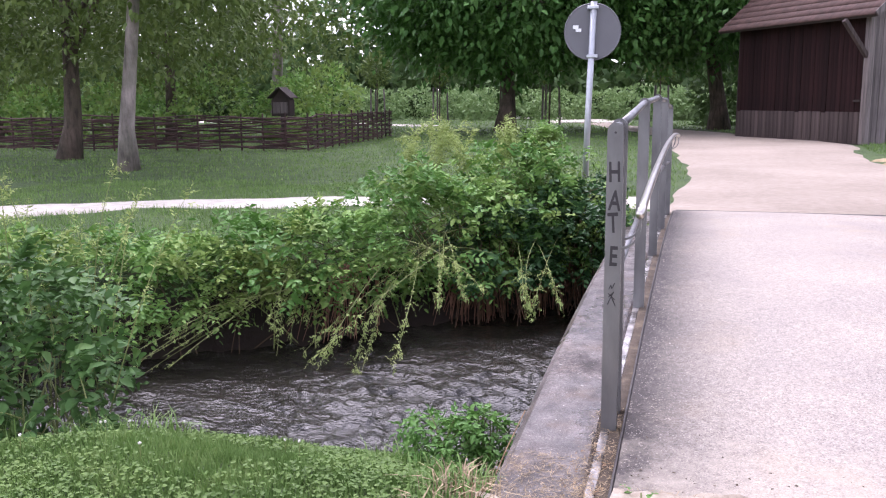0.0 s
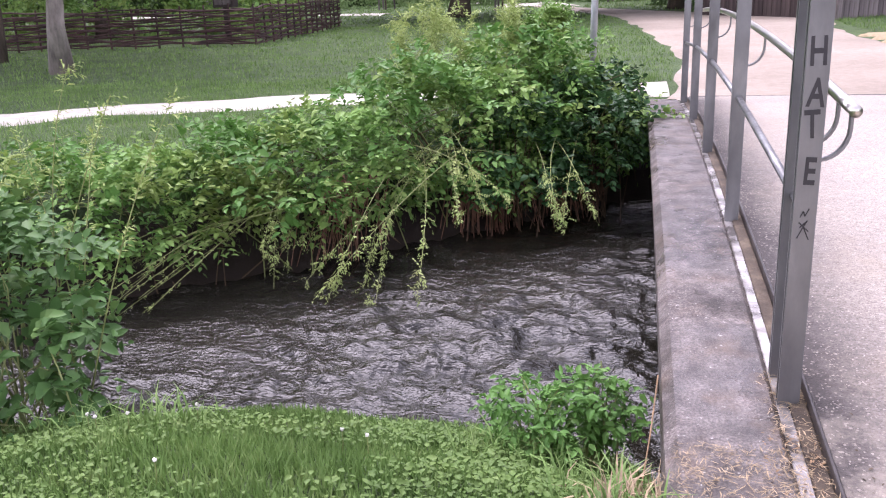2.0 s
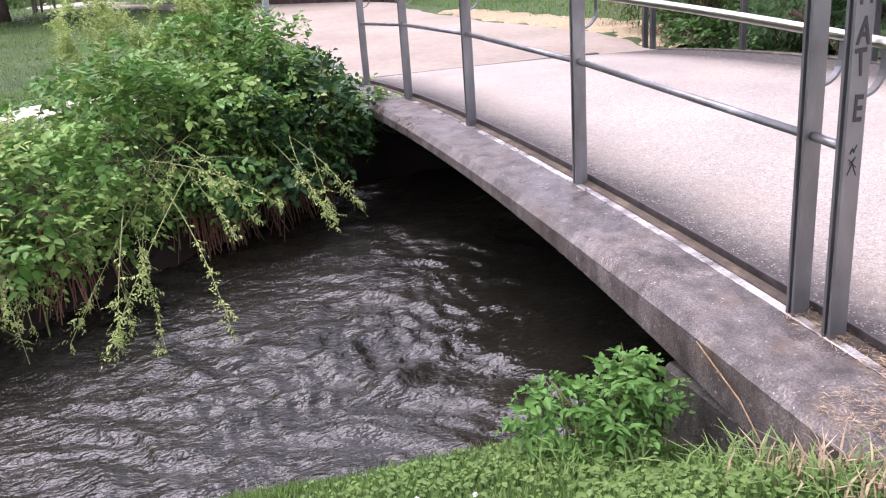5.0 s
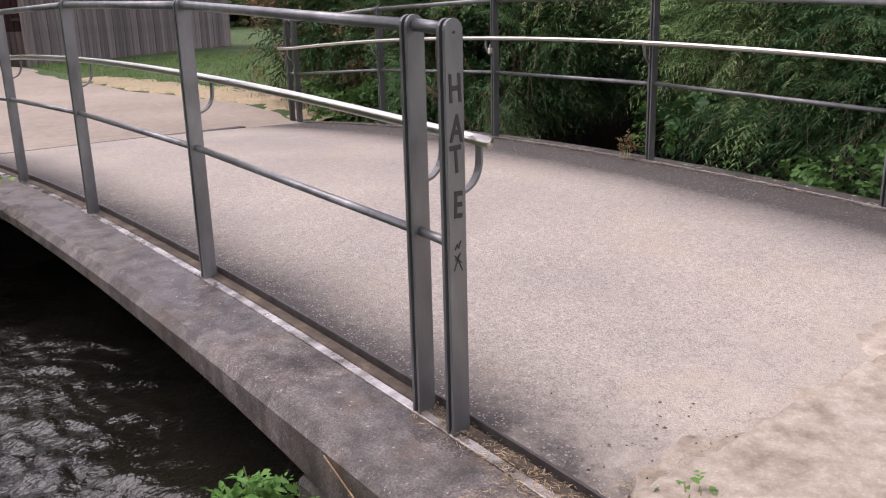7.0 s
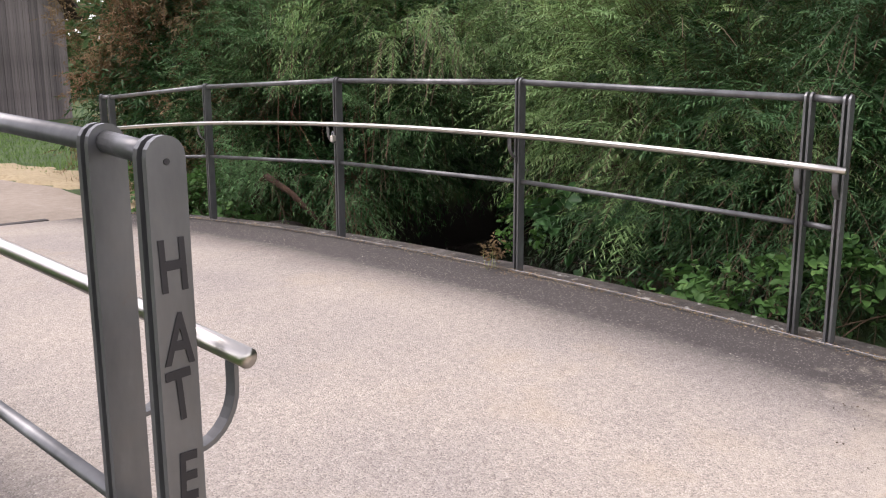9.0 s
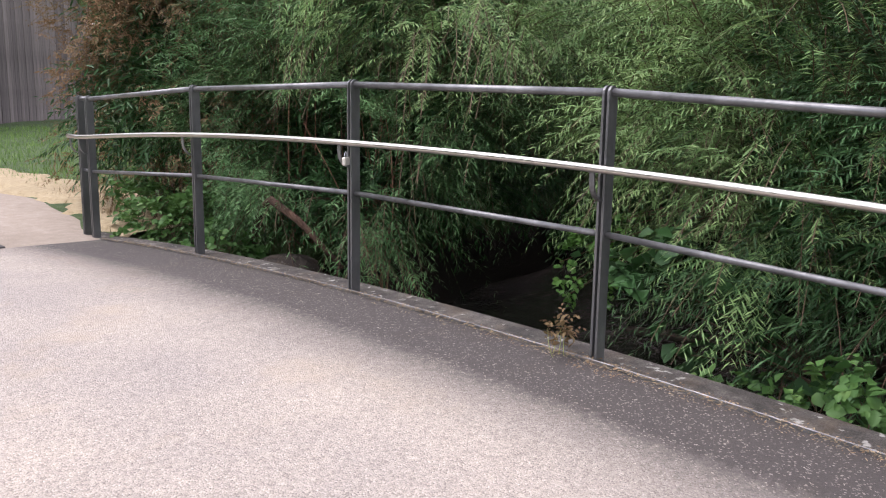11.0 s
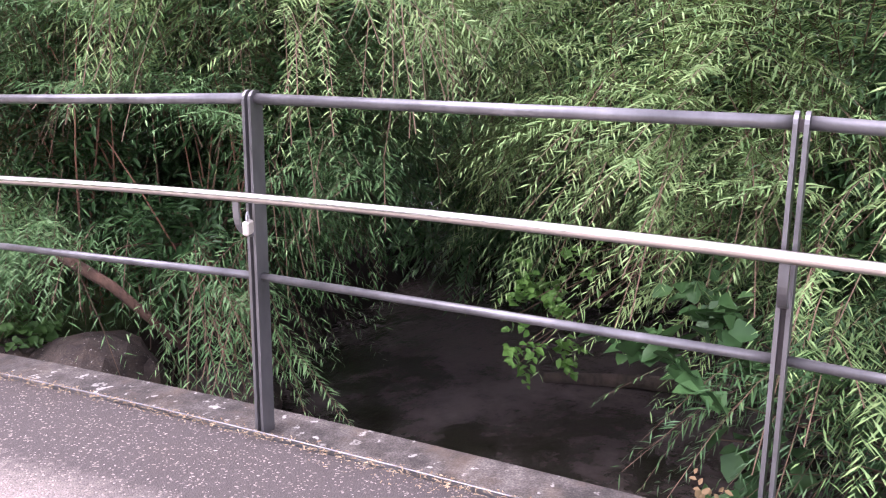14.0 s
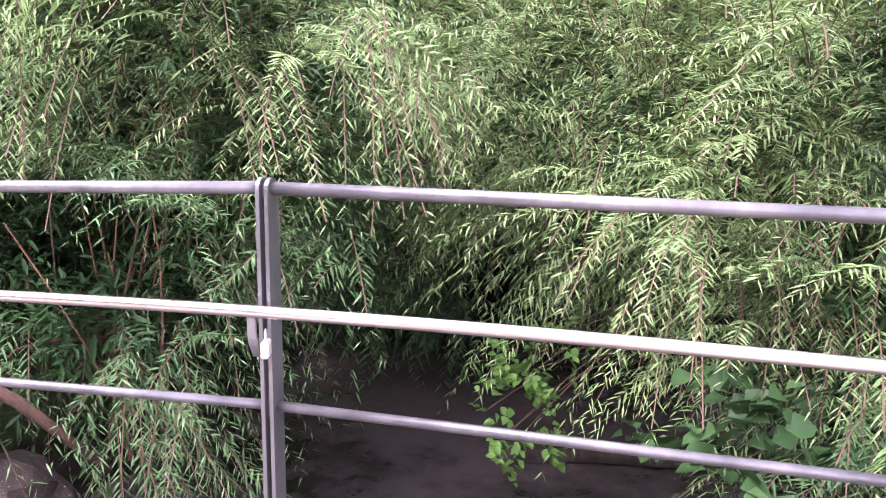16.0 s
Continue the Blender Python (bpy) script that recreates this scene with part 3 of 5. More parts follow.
# ---- bridge ----
DECK_A, DECK_B = 3.0, 10.45


def slab(name, x0, x1, y0, y1, top, under, material, label, steps=60, bevel=0.012, category="bridge", outer=0.0):
    """A cambered strip along the bridge with a softened upper edge."""
    ys = np.linspace(y0, y1, steps)
    outer = outer or bevel
    vs = []
    for y in ys:
        zt, zb = top(y), under(y)
        vs += [(x0, y, zb), (x0, y, zt - outer), (x0 + outer, y, zt), (x1 - bevel, y, zt), (x1, y, zt - bevel), (x1, y, zb)]
    fs = [(k * 6 + i, (k + 1) * 6 + i, (k + 1) * 6 + (i + 1) % 6, k * 6 + (i + 1) % 6) for k in range(steps - 1) for i in range(6)]
    fs += [tuple(range(6)), tuple(range((steps - 1) * 6 + 5, (steps - 1) * 6 - 1, -1))]
    return structure(name, Mesh().add(vs, fs), material, label, category)


soffit = lambda y: arch(1.5, y) - 0.13 - 0.12 * np.clip(abs(y - 6.9) / 3.5, 0, 1) ** 2
# the deck, cambered lengthwise
xs = np.linspace(-0.136, 3.27, 30)
ys = np.linspace(DECK_A, DECK_B, 80)
X, Y = np.meshgrid(xs, ys)
Z = arch(X, Y) + 0.035 + 0.02 * (1 - ((X - 1.57) / 1.7) ** 2)
Z = np.where(Y < 3.5, np.minimum(Z, 0.04 + (Y - 3.0) * 0.05), Z)
nx = len(xs)
top = np.stack([X, Y, Z], -1).reshape(-1, 3)
bot = np.stack([X, Y, np.broadcast_to(soffit(Y), X.shape)], -1).reshape(-1, 3)
fs = []
for r in range(len(ys) - 1):
    for c in range(nx - 1):
        q = (r * nx + c, r * nx + c + 1, (r + 1) * nx + c + 1, (r + 1) * nx + c)
        fs += [q, tuple(len(top) + i for i in q[::-1])]
rim = [c for c in range(nx)] + [r * nx + nx - 1 for r in range(1, len(ys))] + [(len(ys) - 1) * nx + c for c in range(nx - 2, -1, -1)] + [r * nx for r in range(len(ys) - 2, 0, -1)]
for a, b in zip(rim, rim[1:] + rim[:1]):
    fs.append((a, a + len(top), b + len(top), b))
structure("bridge_deck", Mesh().add(np.concatenate([top, bot]), fs), M_DECK, "bridge deck of worn exposed-aggregate concrete, dirty along the railings", "bridge", False)


def spill(x, t):
    """Sand trodden over the end of the deck, thinning out to a ragged edge."""
    edge = 3.02 + 0.10 * x / 1.65 + 0.05 * np.sin(4.1 * x + 1) + 0.035 * np.sin(9.7 * x) + 0.02 * np.sin(23 * x + 2) + 0.012 * np.sin(51 * x)
    edge = np.where(x < -0.13, np.minimum(edge, 2.96 + 0.04 * np.sin(19 * x)), edge)
    y = 2.3 + (edge - 2.3) * t
    on_deck = np.minimum(0.04 + np.clip(y - 3.0, 0, 1) * 0.05, arch(x, y) + 0.035 + 0.02 * (1 - ((x - 1.57) / 1.7) ** 2))
    z = np.where(y < 2.98, np.interp(x, (-0.62, -0.56, -0.4, -0.15), (-0.16, -0.05, -0.025, 0.046)), on_deck)
    low = np.clip((t - 0.35) / 0.55, 0, 1)
    z = np.where((x < -0.14) & (x > -0.6), z * (1 - low) + (arch(-0.2, y) + 0.02) * low, z)
    z = z + 0.006 * (1 - t ** 6) - 0.03 * (t == 1) - 0.03 * (t == 0)
    return np.stack([x, y, z], -1)


sx, st = np.meshgrid(np.linspace(-0.62, 3.25, 150), np.concatenate([np.linspace(0, 0.98, 22), [1.0]]))
structure("sand_spill", Mesh().add(spill(sx, st).reshape(-1, 3), [(r * 150 + c, r * 150 + c + 1, (r + 1) * 150 + c + 1, (r + 1) * 150 + c) for r in range(22) for c in range(149)]), M_GRIT, "sandy grit trodden over the end of the deck", "path", True)
structure("deck_joint", Mesh().box(-0.12, DECK_B + 0.004, -0.1, 2.55, DECK_B + 0.10, 0.012, 0.006), M_JOINT, "dark joint at the far end of the deck", "joint")
slab("kerb_upstream", -0.555, -0.232, 2.55, 10.5, lambda y: arch(-0.2, y) + 0.012, lambda y: arch(-0.2, y) - 0.075 - 0.12 * np.clip(abs(y - 6.85) / 3.4, 0, 1.2) ** 3, M_KERB, "damp weathered concrete kerb along the bridge edge", category="kerb", bevel=0.015, outer=0.034)
slab("kerb_downstream", 3.30, 3.52, 2.6, 10.9, lambda y: arch(3.34, y) + 0.03, lambda y: arch(3.34, y) - 0.16, M_KERB_DARK, "dark weathered concrete kerb along the bridge edge", category="kerb", bevel=0.015)
slab("gutter", -0.232, -0.196, 2.6, 10.45, lambda y: arch(-0.2, y) + 0.006, lambda y: arch(-0.2, y) - 0.12, M_WETGUTTER, "narrow wet metal strip beside the kerb", category="gutter", bevel=0.003)
slab("gutter_bed", -0.1955, -0.149, 2.6, 10.45, lambda y: arch(-0.2, y) + 0.012, lambda y: arch(-0.2, y) - 0.12, M_SILT, "silted gutter between kerb and deck", category="gutter", bevel=0.004)
slab("trim_upstream", -0.148, -0.138, 2.6, 10.45, lambda y: arch(-0.2, y) + 0.040, lambda y: arch(-0.2, y) - 0.05, M_TRIM, "rusty steel edge angle of the deck", category="trim", bevel=0.002)
slab("trim_downstream", 3.277, 3.284, 2.6, 10.45, lambda y: arch(3.3, y) + 0.052, lambda y: arch(3.3, y) - 0.05, M_STEEL, "thin steel edge strip of the deck", category="trim", bevel=0.002)
structure("abutment_near", Mesh().box(-0.53, 2.9, -1.2, 3.5, 4.0, -0.2, 0.02), M_ABUT, "stained concrete abutment under the near end of the bridge", "abutment")
structure("abutment_far", Mesh().box(-0.53, 9.5, -1.2, 3.5, 10.6, -0.2, 0.02), M_ABUT, "stained concrete abutment under the far end of the bridge", "abutment")


# ---- railings ----
def plate(y, z0, z1, w, th):
    """An upright flat bar with a round top."""
    r = w / 2
    prof = [(-r, z0), (r, z0)] + [(r * math.cos(a), z1 - r + r * math.sin(a)) for a in np.linspace(0, math.pi, 9)]
    k = len(prof)
    v = [(px, y - th / 2, pz) for px, pz in prof] + [(px, y + th / 2, pz) for px, pz in prof]
    return Mesh().add(v, [tuple(range(k)), tuple(range(2 * k - 1, k - 1, -1))] + [(i, k + i, k + (i + 1) % k, (i + 1) % k) for i in range(k)])


def railing(x, ys, inward, label):
    """Posts of paired flat bars, two tubes between them, and a steel handrail on curved brackets."""
    rail = thing("railing", label, "railing", (x, 0, 0), group="railings of the bridge")
    zz = [float(arch(x, y)) for y in ys]
    for k, (y, z) in enumerate(zip(ys, zz)):
        post = part("post", plate(y - 0.0125, z - 0.06, z + 1.20, 0.06, 0.011), M_STEEL, rail)
        part("plate", plate(y + 0.0125, z - 0.06, z + 1.20, 0.06, 0.011), M_STEEL, post)
        for z0, z1 in ((-0.05, 0.06), (0.55, 0.72), (1.15, 1.18)):
            part("spacer", Mesh().box(-0.012, y - 0.0075, z + z0, 0.012, y + 0.0075, z + z1), M_JOINT, post)
    for k in range(len(ys) - 1):
        for name, h, r in (("top_rail", 1.172, 0.0175), ("mid_rail", 0.585, 0.0140)):
            a, b = ys[k] + 0.018, ys[k + 1] - 0.018
            part(name, Mesh().tube([(0, a, zz[k] + h), (0, (a + b) / 2, (zz[k] + zz[k + 1]) / 2 + h), (0, b, zz[k + 1] + h)], r, 12), M_STEEL, rail, smooth=True)
    gx = inward * 0.098
    t = np.linspace(ys[0] - 0.045, ys[-1] + 0.05, 40)
    hand = part("handrail", Mesh().tube([(gx, y, float(arch(x, y)) + 0.868) for y in t], 0.0165, 14), M_INOX, rail, "satin stainless steel handrail", True)
    for y, z in zip(ys, zz):
        arc = [(inward * (0.098 - 0.075 * (1 - math.cos(a))), z + 0.815 - 0.085 * math.sin(a)) for a in np.linspace(0, math.pi / 2, 8)]
        arc = [(gx, z + 0.87)] + arc + [(inward * 0.0, z + 0.728)]
        m = Mesh()
        v = []
        for i, (px, pz) in enumerate(arc):
            j0, j1 = max(i - 1, 0), min(i + 1, len(arc) - 1)
            dx, dz = arc[j1][0] - arc[j0][0], arc[j1][1] - arc[j0][1]
            n = math.hypot(dx, dz) + 1e-9
            ox, oz = -dz / n * 0.004, dx / n * 0.004
            v += [(px - ox, y - 0.012, pz - oz), (px + ox, y - 0.012, pz + oz), (px + ox, y + 0.012, pz + oz), (px - ox, y + 0.012, pz - oz)]
        fs = [(4 * i + c, 4 * i + (c + 1) % 4, 4 * i + 4 + (c + 1) % 4, 4 * i + 4 + c) for i in range(len(arc) - 1) for c in range(4)]
        part("bracket", m.add(v, fs), M_STEEL, rail)
    return rail


L_POSTS = (3.57, 3.735, 5.30, 6.88, 8.42, 9.98)
R_POSTS = (3.795, 3.967, 5.65, 7.295, 8.98, 10.66, 10.83)
rail_up = railing(-0.20, L_POSTS, 1, "grey steel railing with a scribbled end post and steel handrail")
rail_down = railing(3.336, R_POSTS, -1, "grey steel railing with steel handrail before the willows")


# the word written with a marker on the end post
def written(text, size, m, parent):
    c = bpy.data.curves.new("letter", "FONT")
    c.body, c.size, c.offset, c.extrude = text, size, 0.0022, 0.0006
    c.align_x = "CENTER"
    ob = bpy.data.objects.new("letter", c)
    scene.collection.objects.link(ob)
    dg = bpy.context.evaluated_depsgraph_get()
    d = bpy.data.meshes.new_from_object(ob.evaluated_get(dg))
    bpy.data.objects.remove(ob)
    d.transform(m)
    d.materials.clear()
    part("letter", d, M_MARKER, parent, "letter in black marker")


post_face = 3.57 - 0.0125 - 0.0055 - 0.0012
for ch, z, tilt in (("H", 0.985, 2), ("A", 0.878, -3), ("T", 0.795, 4), ("E", 0.668, -2)):
    written(ch, 0.105, Matrix.Translation((0.001, post_face, z)) @ Euler((radians(90), 0, 0)).to_matrix().to_4x4() @ Matrix.Rotation(radians(tilt), 4, "Z") @ Matrix.Diagonal((0.62, 1, 1, 1)), rail_up)
part("bolt_hole", Mesh().tube([(0, post_face + 0.002, 1.165), (0, post_face - 0.0004, 1.165)], 0.0045, 12), M_MARKER, rail_up, "small dark hole")
scrawl = Mesh()
for x0, z0, x1, z1 in ((-0.012, 0.575, -0.004, 0.592), (-0.004, 0.592, 0.000, 0.578), (0.0, 0.578, 0.010, 0.600), (-0.012, 0.545, 0.008, 0.566), (0.008, 0.566, -0.002, 0.548), (-0.002, 0.548, -0.016, 0.515), (-0.002, 0.548, 0.014, 0.512), (-0.014, 0.56, 0.012, 0.535)):
    scrawl.tube([(x0, post_face, z0), (x1, post_face, z1)], 0.0016, 5)
part("scribble", scrawl, M_MARKER, rail_up, "small black marker scribble")

# ---- padlock on a bracket ----
lock = thing("padlock", "small pale worn padlock hanging from a railing bracket", "padlock", (3.262, 7.27, 0.885), 20)
part("lock_body", Mesh().box(-0.026, -0.011, -0.055, 0.026, 0.011, -0.010, 0.005), M_LOCK, lock)
part("shackle", Mesh().tube([(0.014 * math.cos(a), 0, -0.012 + 0.03 * math.sin(a)) for a in np.linspace(0, math.pi, 10)], 0.003, 8), M_ZINC, lock, "bright steel shackle", True)


# ---- foliage ----
def stems(paths, radius, seg=5):
    m = Mesh()
    for p in paths:
        m.tube(p, np.linspace(radius, radius * 0.35, len(p)), seg, False)
    return m


def willow_bank(name, label, seed, centres, count, leaf, wid, material, twigs, category="bush", leaves=28, droop=0.36, length=(0.4, 0.8), face=(-1, 0), hang=(), hollow=(), low=-9.0, bough=13):
    """A shrub as a mass of leafy twigs on overlapping lobes (x, y, z, rx, ry, rz), thickest on its open side; hang: twigs that droop freely (x, y, z, length)."""
    rng = np.random.default_rng(seed)
    cs = np.asarray(centres, float)
    area = cs[:, 3] * cs[:, 4] + cs[:, 4] * cs[:, 5] + cs[:, 3] * cs[:, 5]

    def shell(n, r0, r1):
        pick = rng.choice(len(cs), n, p=area / area.sum())
        d = unit(rng.normal(size=(n, 3)))
        back = (d[:, 0] * face[0] + d[:, 1] * face[1] < -0.1) & (rng.random(n) < 0.8)
        d[back, :2] *= -1
        d[:, 2] = np.where(d[:, 2] < -0.6, -d[:, 2], d[:, 2])
        lump = 1 + 0.28 * np.sin(5 * d[:, :1] + pick[:, None]) * np.sin(6 * d[:, 1:2] + 2 * pick[:, None]) + 0.1 * np.sin(11 * d[:, 2:] + 3 * d[:, 1:2])
        return cs[pick, :3] + d * cs[pick, 3:] * rng.uniform(r0, r1, (n, 1)) * lump, d

    # boughs carry several twigs that point much the same way
    base, d = shell(count // bough, 0.62, 1.0)
    way = unit(d + rng.normal(size=d.shape) * 0.5 + np.array((0, 0, 0.12)))
    base, d, way = (np.repeat(q, bough, 0) for q in (base, d, way))
    count = len(base)
    base = base + way * rng.uniform(-0.15, 0.34, (count, 1)) + rng.normal(size=(count, 3)) * 0.055
    way = unit(way + rng.normal(size=(count, 3)) * 0.26)
    L = rng.uniform(*length, count)
    # twigs stand in clumps with dark gaps between them
    bx, by, bz = base.T
    clump = np.sin(4.3 * bx + 1.9 * np.sin(2.1 * bz)) * np.sin(4.9 * by + 1.3 * np.sin(2.7 * bx)) + 0.8 * np.sin(6.1 * bz + 2.2 * np.sin(3.1 * by))
    stay = clump + rng.uniform(-0.3, 0.55, count) > -0.12
    base, way, L = base[stay] + d[stay] * 0.34 * np.clip(clump[stay, None], -1, 1), way[stay], L[stay]
    for hx, hy, hz, rx, ry, rz in hollow:
        out = ((base - np.array((hx, hy, hz))) ** 2 / np.array((rx, ry, rz)) ** 2).sum(1) > rng.uniform(0.7, 1.1, len(base))
        base, way, L = base[out], way[out], L[out]
    if len(hang):
        h = np.asarray(hang, float)
        base = np.concatenate([base, h[:, :3]])
        way = np.concatenate([way, unit(rng.normal(size=(len(h), 3)) * 0.38 + np.array((face[0] * 0.55, face[1] * 0.55, -0.4)))])
        L = np.concatenate([L, h[:, 3]])
    keep = base[:, 2] > np.maximum(np.maximum(ground_level(base[:, 0], base[:, 1]), WATER) + 0.12, low)
    base, way, L = base[keep], way[keep], L[keep]
    ob = thing(name, label, category, (float(cs[0, 0]), float(cs[0, 1]), float(max(ground_level(cs[0, 0], cs[0, 1]), -0.9))))
    off = np.array(ob.matrix_basis.translation)
    v = sprays(rng, base - off, way, L, leaves, leaf, wid, droop, 0.8, slim_leaves, 0.18)
    at = v[:, 0] + off
    ok = at[:, 2] > np.maximum(low - 0.22 + 0.12 * np.sin(9 * at[:, 1]), WATER + 0.05)
    ok &= at[:, 0] > 3.74 + 0.14 * np.sin(3.1 * at[:, 1] + 2 * np.sin(4 * at[:, 2])) + rng.uniform(0, 0.15, len(at))
    for hx, hy, hz, rx, ry, rz in hollow:
        ok &= (((at - np.array((hx, hy, hz))) / np.array((rx, ry, rz))) ** 2).sum(1) > rng.choice((0.0, 0.75, 0.9, 1.05), len(at), p=(0.06, 0.3, 0.34, 0.3))
    part("foliage", quads("foliage", v[ok], [(0, 1, 2, 3)], material), None, ob)
    # the thin stem of every twig
    t = np.linspace(0, 0.92, 4)
    line = base[:, None] - off + way[:, None] * (L[:, None] * t)[..., None] + np.array((0, 0, -1.0)) * (L[:, None] * droop * t ** 2)[..., None]
    inside = (line[:, -1, 0] + off[0] > 3.8) & (line[:, -1, 2] + off[2] > np.maximum(low - 0.1, WATER + 0.05))
    for hx, hy, hz, rx, ry, rz in hollow:
        inside &= (((line[:, 2] + off - np.array((hx, hy, hz))) / np.array((rx, ry, rz))) ** 2).sum(1) > 1
    line = line[inside]
    across = unit(np.cross(way[inside], np.array((0.3, 0.2, 1.0))))[:, None] * 0.0022
    tagged(part("twigwork", quads("twigwork", np.concatenate([line - across, line[:, ::-1] + across], 1), [(0, 1, 6, 7), (1, 2, 5, 6), (2, 3, 4, 5)], M_TWIG), None, ob), kind="stuff")
    # Inner leaves take a darker green in place of the shade inside.
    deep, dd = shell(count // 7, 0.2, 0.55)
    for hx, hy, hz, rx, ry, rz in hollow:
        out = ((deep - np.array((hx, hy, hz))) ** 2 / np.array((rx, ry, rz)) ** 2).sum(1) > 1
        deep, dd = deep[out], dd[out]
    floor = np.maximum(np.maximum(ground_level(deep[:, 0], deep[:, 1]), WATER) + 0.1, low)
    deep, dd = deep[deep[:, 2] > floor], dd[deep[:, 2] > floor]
    part("inner_shade_foliage", quads("inner_shade_foliage", sprays(rng, deep - off, unit(dd + rng.normal(size=dd.shape)), np.full(len(deep), 0.5), 10, 0.13, 0.03, 0.3), LEAF_FACES, M_ROSE_SHADE), None, ob, "inner leaves in a darker green standing in for shade")
    limbs = []
    for c in cs:
        foot = np.array((c[0] - face[0] * c[3] * 0.3 + rng.uniform(-0.2, 0.2), c[1] - face[1] * c[4] * 0.3 + rng.uniform(-0.2, 0.2), 0))
        foot[2] = ground_level(foot[0], foot[1]) - 0.05
        if foot[2] < -0.5:
            foot = c[:3] - np.array((face[0], face[1], 0.1)) * c[3:] * 0.4
        for _ in range(twigs):
            tip = c[:3] + unit(rng.normal(size=3)) * c[3:] * rng.uniform(0.3, 0.8)
            mid = (foot + tip) / 2 + rng.normal(size=3) * 0.15
            s = np.linspace(0, 1, 7)[:, None]
            limbs.append(foot * (1 - s) ** 2 + 2 * mid * s * (1 - s) + tip * s ** 2 - off)
    tagged(part("branchwork", stems(limbs, 0.012), M_TWIG, ob), kind="stuff")
    return ob


def broad_bush(name, label, seed, centres, count, leaf, wid, material, category="bush", group="", wire=24, wire_material=None, low=-9.0, source=None):
    """A shrub of broad leaves in small fans, with thin stems inside."""
    rng = np.random.default_rng(seed)
    cs = np.asarray(centres, float)
    area = cs[:, 3] * cs[:, 4] + cs[:, 4] * cs[:, 5] + cs[:, 3] * cs[:, 5]
    pick = rng.choice(len(cs), count, p=area / area.sum())
    d = unit(rng.normal(size=(count, 3)))
    d[:, 2] = np.where(d[:, 2] < -0.75, -d[:, 2], d[:, 2])
    rad = rng.uniform(0.3, 1.0, (count, 1)) ** 0.5
    lump = 1 + 0.2 * np.sin(4 * d[:, :1] + pick[:, None]) * np.sin(5 * d[:, 1:2] + 2 * pick[:, None])
    base = cs[pick, :3] + d * cs[pick, 3:] * rad * lump
    way = unit(d + rng.normal(size=(count, 3)) * 0.6 + np.array((0, 0, 0.25)))
    bx, by, bz = base.T
    gaps = np.sin(5.3 * bx + 1.9 * np.sin(3.1 * bz)) * np.sin(5.9 * by + 1.3 * np.sin(3.7 * bx)) + 0.8 * np.sin(8.1 * bz + 2.2 * np.sin(3.1 * by))
    base = base + d * 0.09 * np.clip(gaps[:, None], -1.2, 1.2) * min(1.0, cs[0, 3] * 2)
    keep = (base[:, 2] > np.maximum(np.maximum(ground_level(base[:, 0], base[:, 1]), WATER) + 0.03, low)) & (gaps + rng.uniform(-0.6, 1.0, count) > -0.3)
    base, way = base[keep], way[keep]
    ob = thing(name, label, category, (float(cs[0, 0]), float(cs[0, 1]), float(ground_level(cs[0, 0], cs[0, 1]))), group=group)
    off = np.array(ob.matrix_basis.translation)
    part("foliage", quads("foliage", sprays(rng, base - off, way, rng.uniform(1.2, 2.2, len(base)) * leaf, 5, leaf, wid, 0.25, 1.1), LEAF_FACES, material), None, ob)
    limbs = []
    for c in cs:
        for _ in range(wire):
            foot = np.array((c[0] + rng.normal() * c[3] * 0.35, c[1] + rng.normal() * c[4] * 0.35, 0))
            foot[2] = ground_level(foot[0], foot[1]) - 0.03
            foot = foot if source is None else np.array(source, float) + rng.normal(size=3) * 0.03
            tip = c[:3] + unit(rng.normal(size=3) + np.array((0, 0, 0.6))) * c[3:] * rng.uniform(0.6, 1.05)
            mid = (foot + tip) / 2 + np.array((0, 0, min(0.15, 0.3 * c[5]))) + rng.normal(size=3) * min(0.06, 0.15 * c[5])
            s = np.linspace(0, 1, 6)[:, None]
            limbs.append(foot * (1 - s) ** 2 + 2 * mid * s * (1 - s) + tip * s ** 2 - off)
    tagged(part("stalkwork", stems(limbs, 0.006, 4), wire_material or M_TWIG, ob), kind="stuff")
    return ob


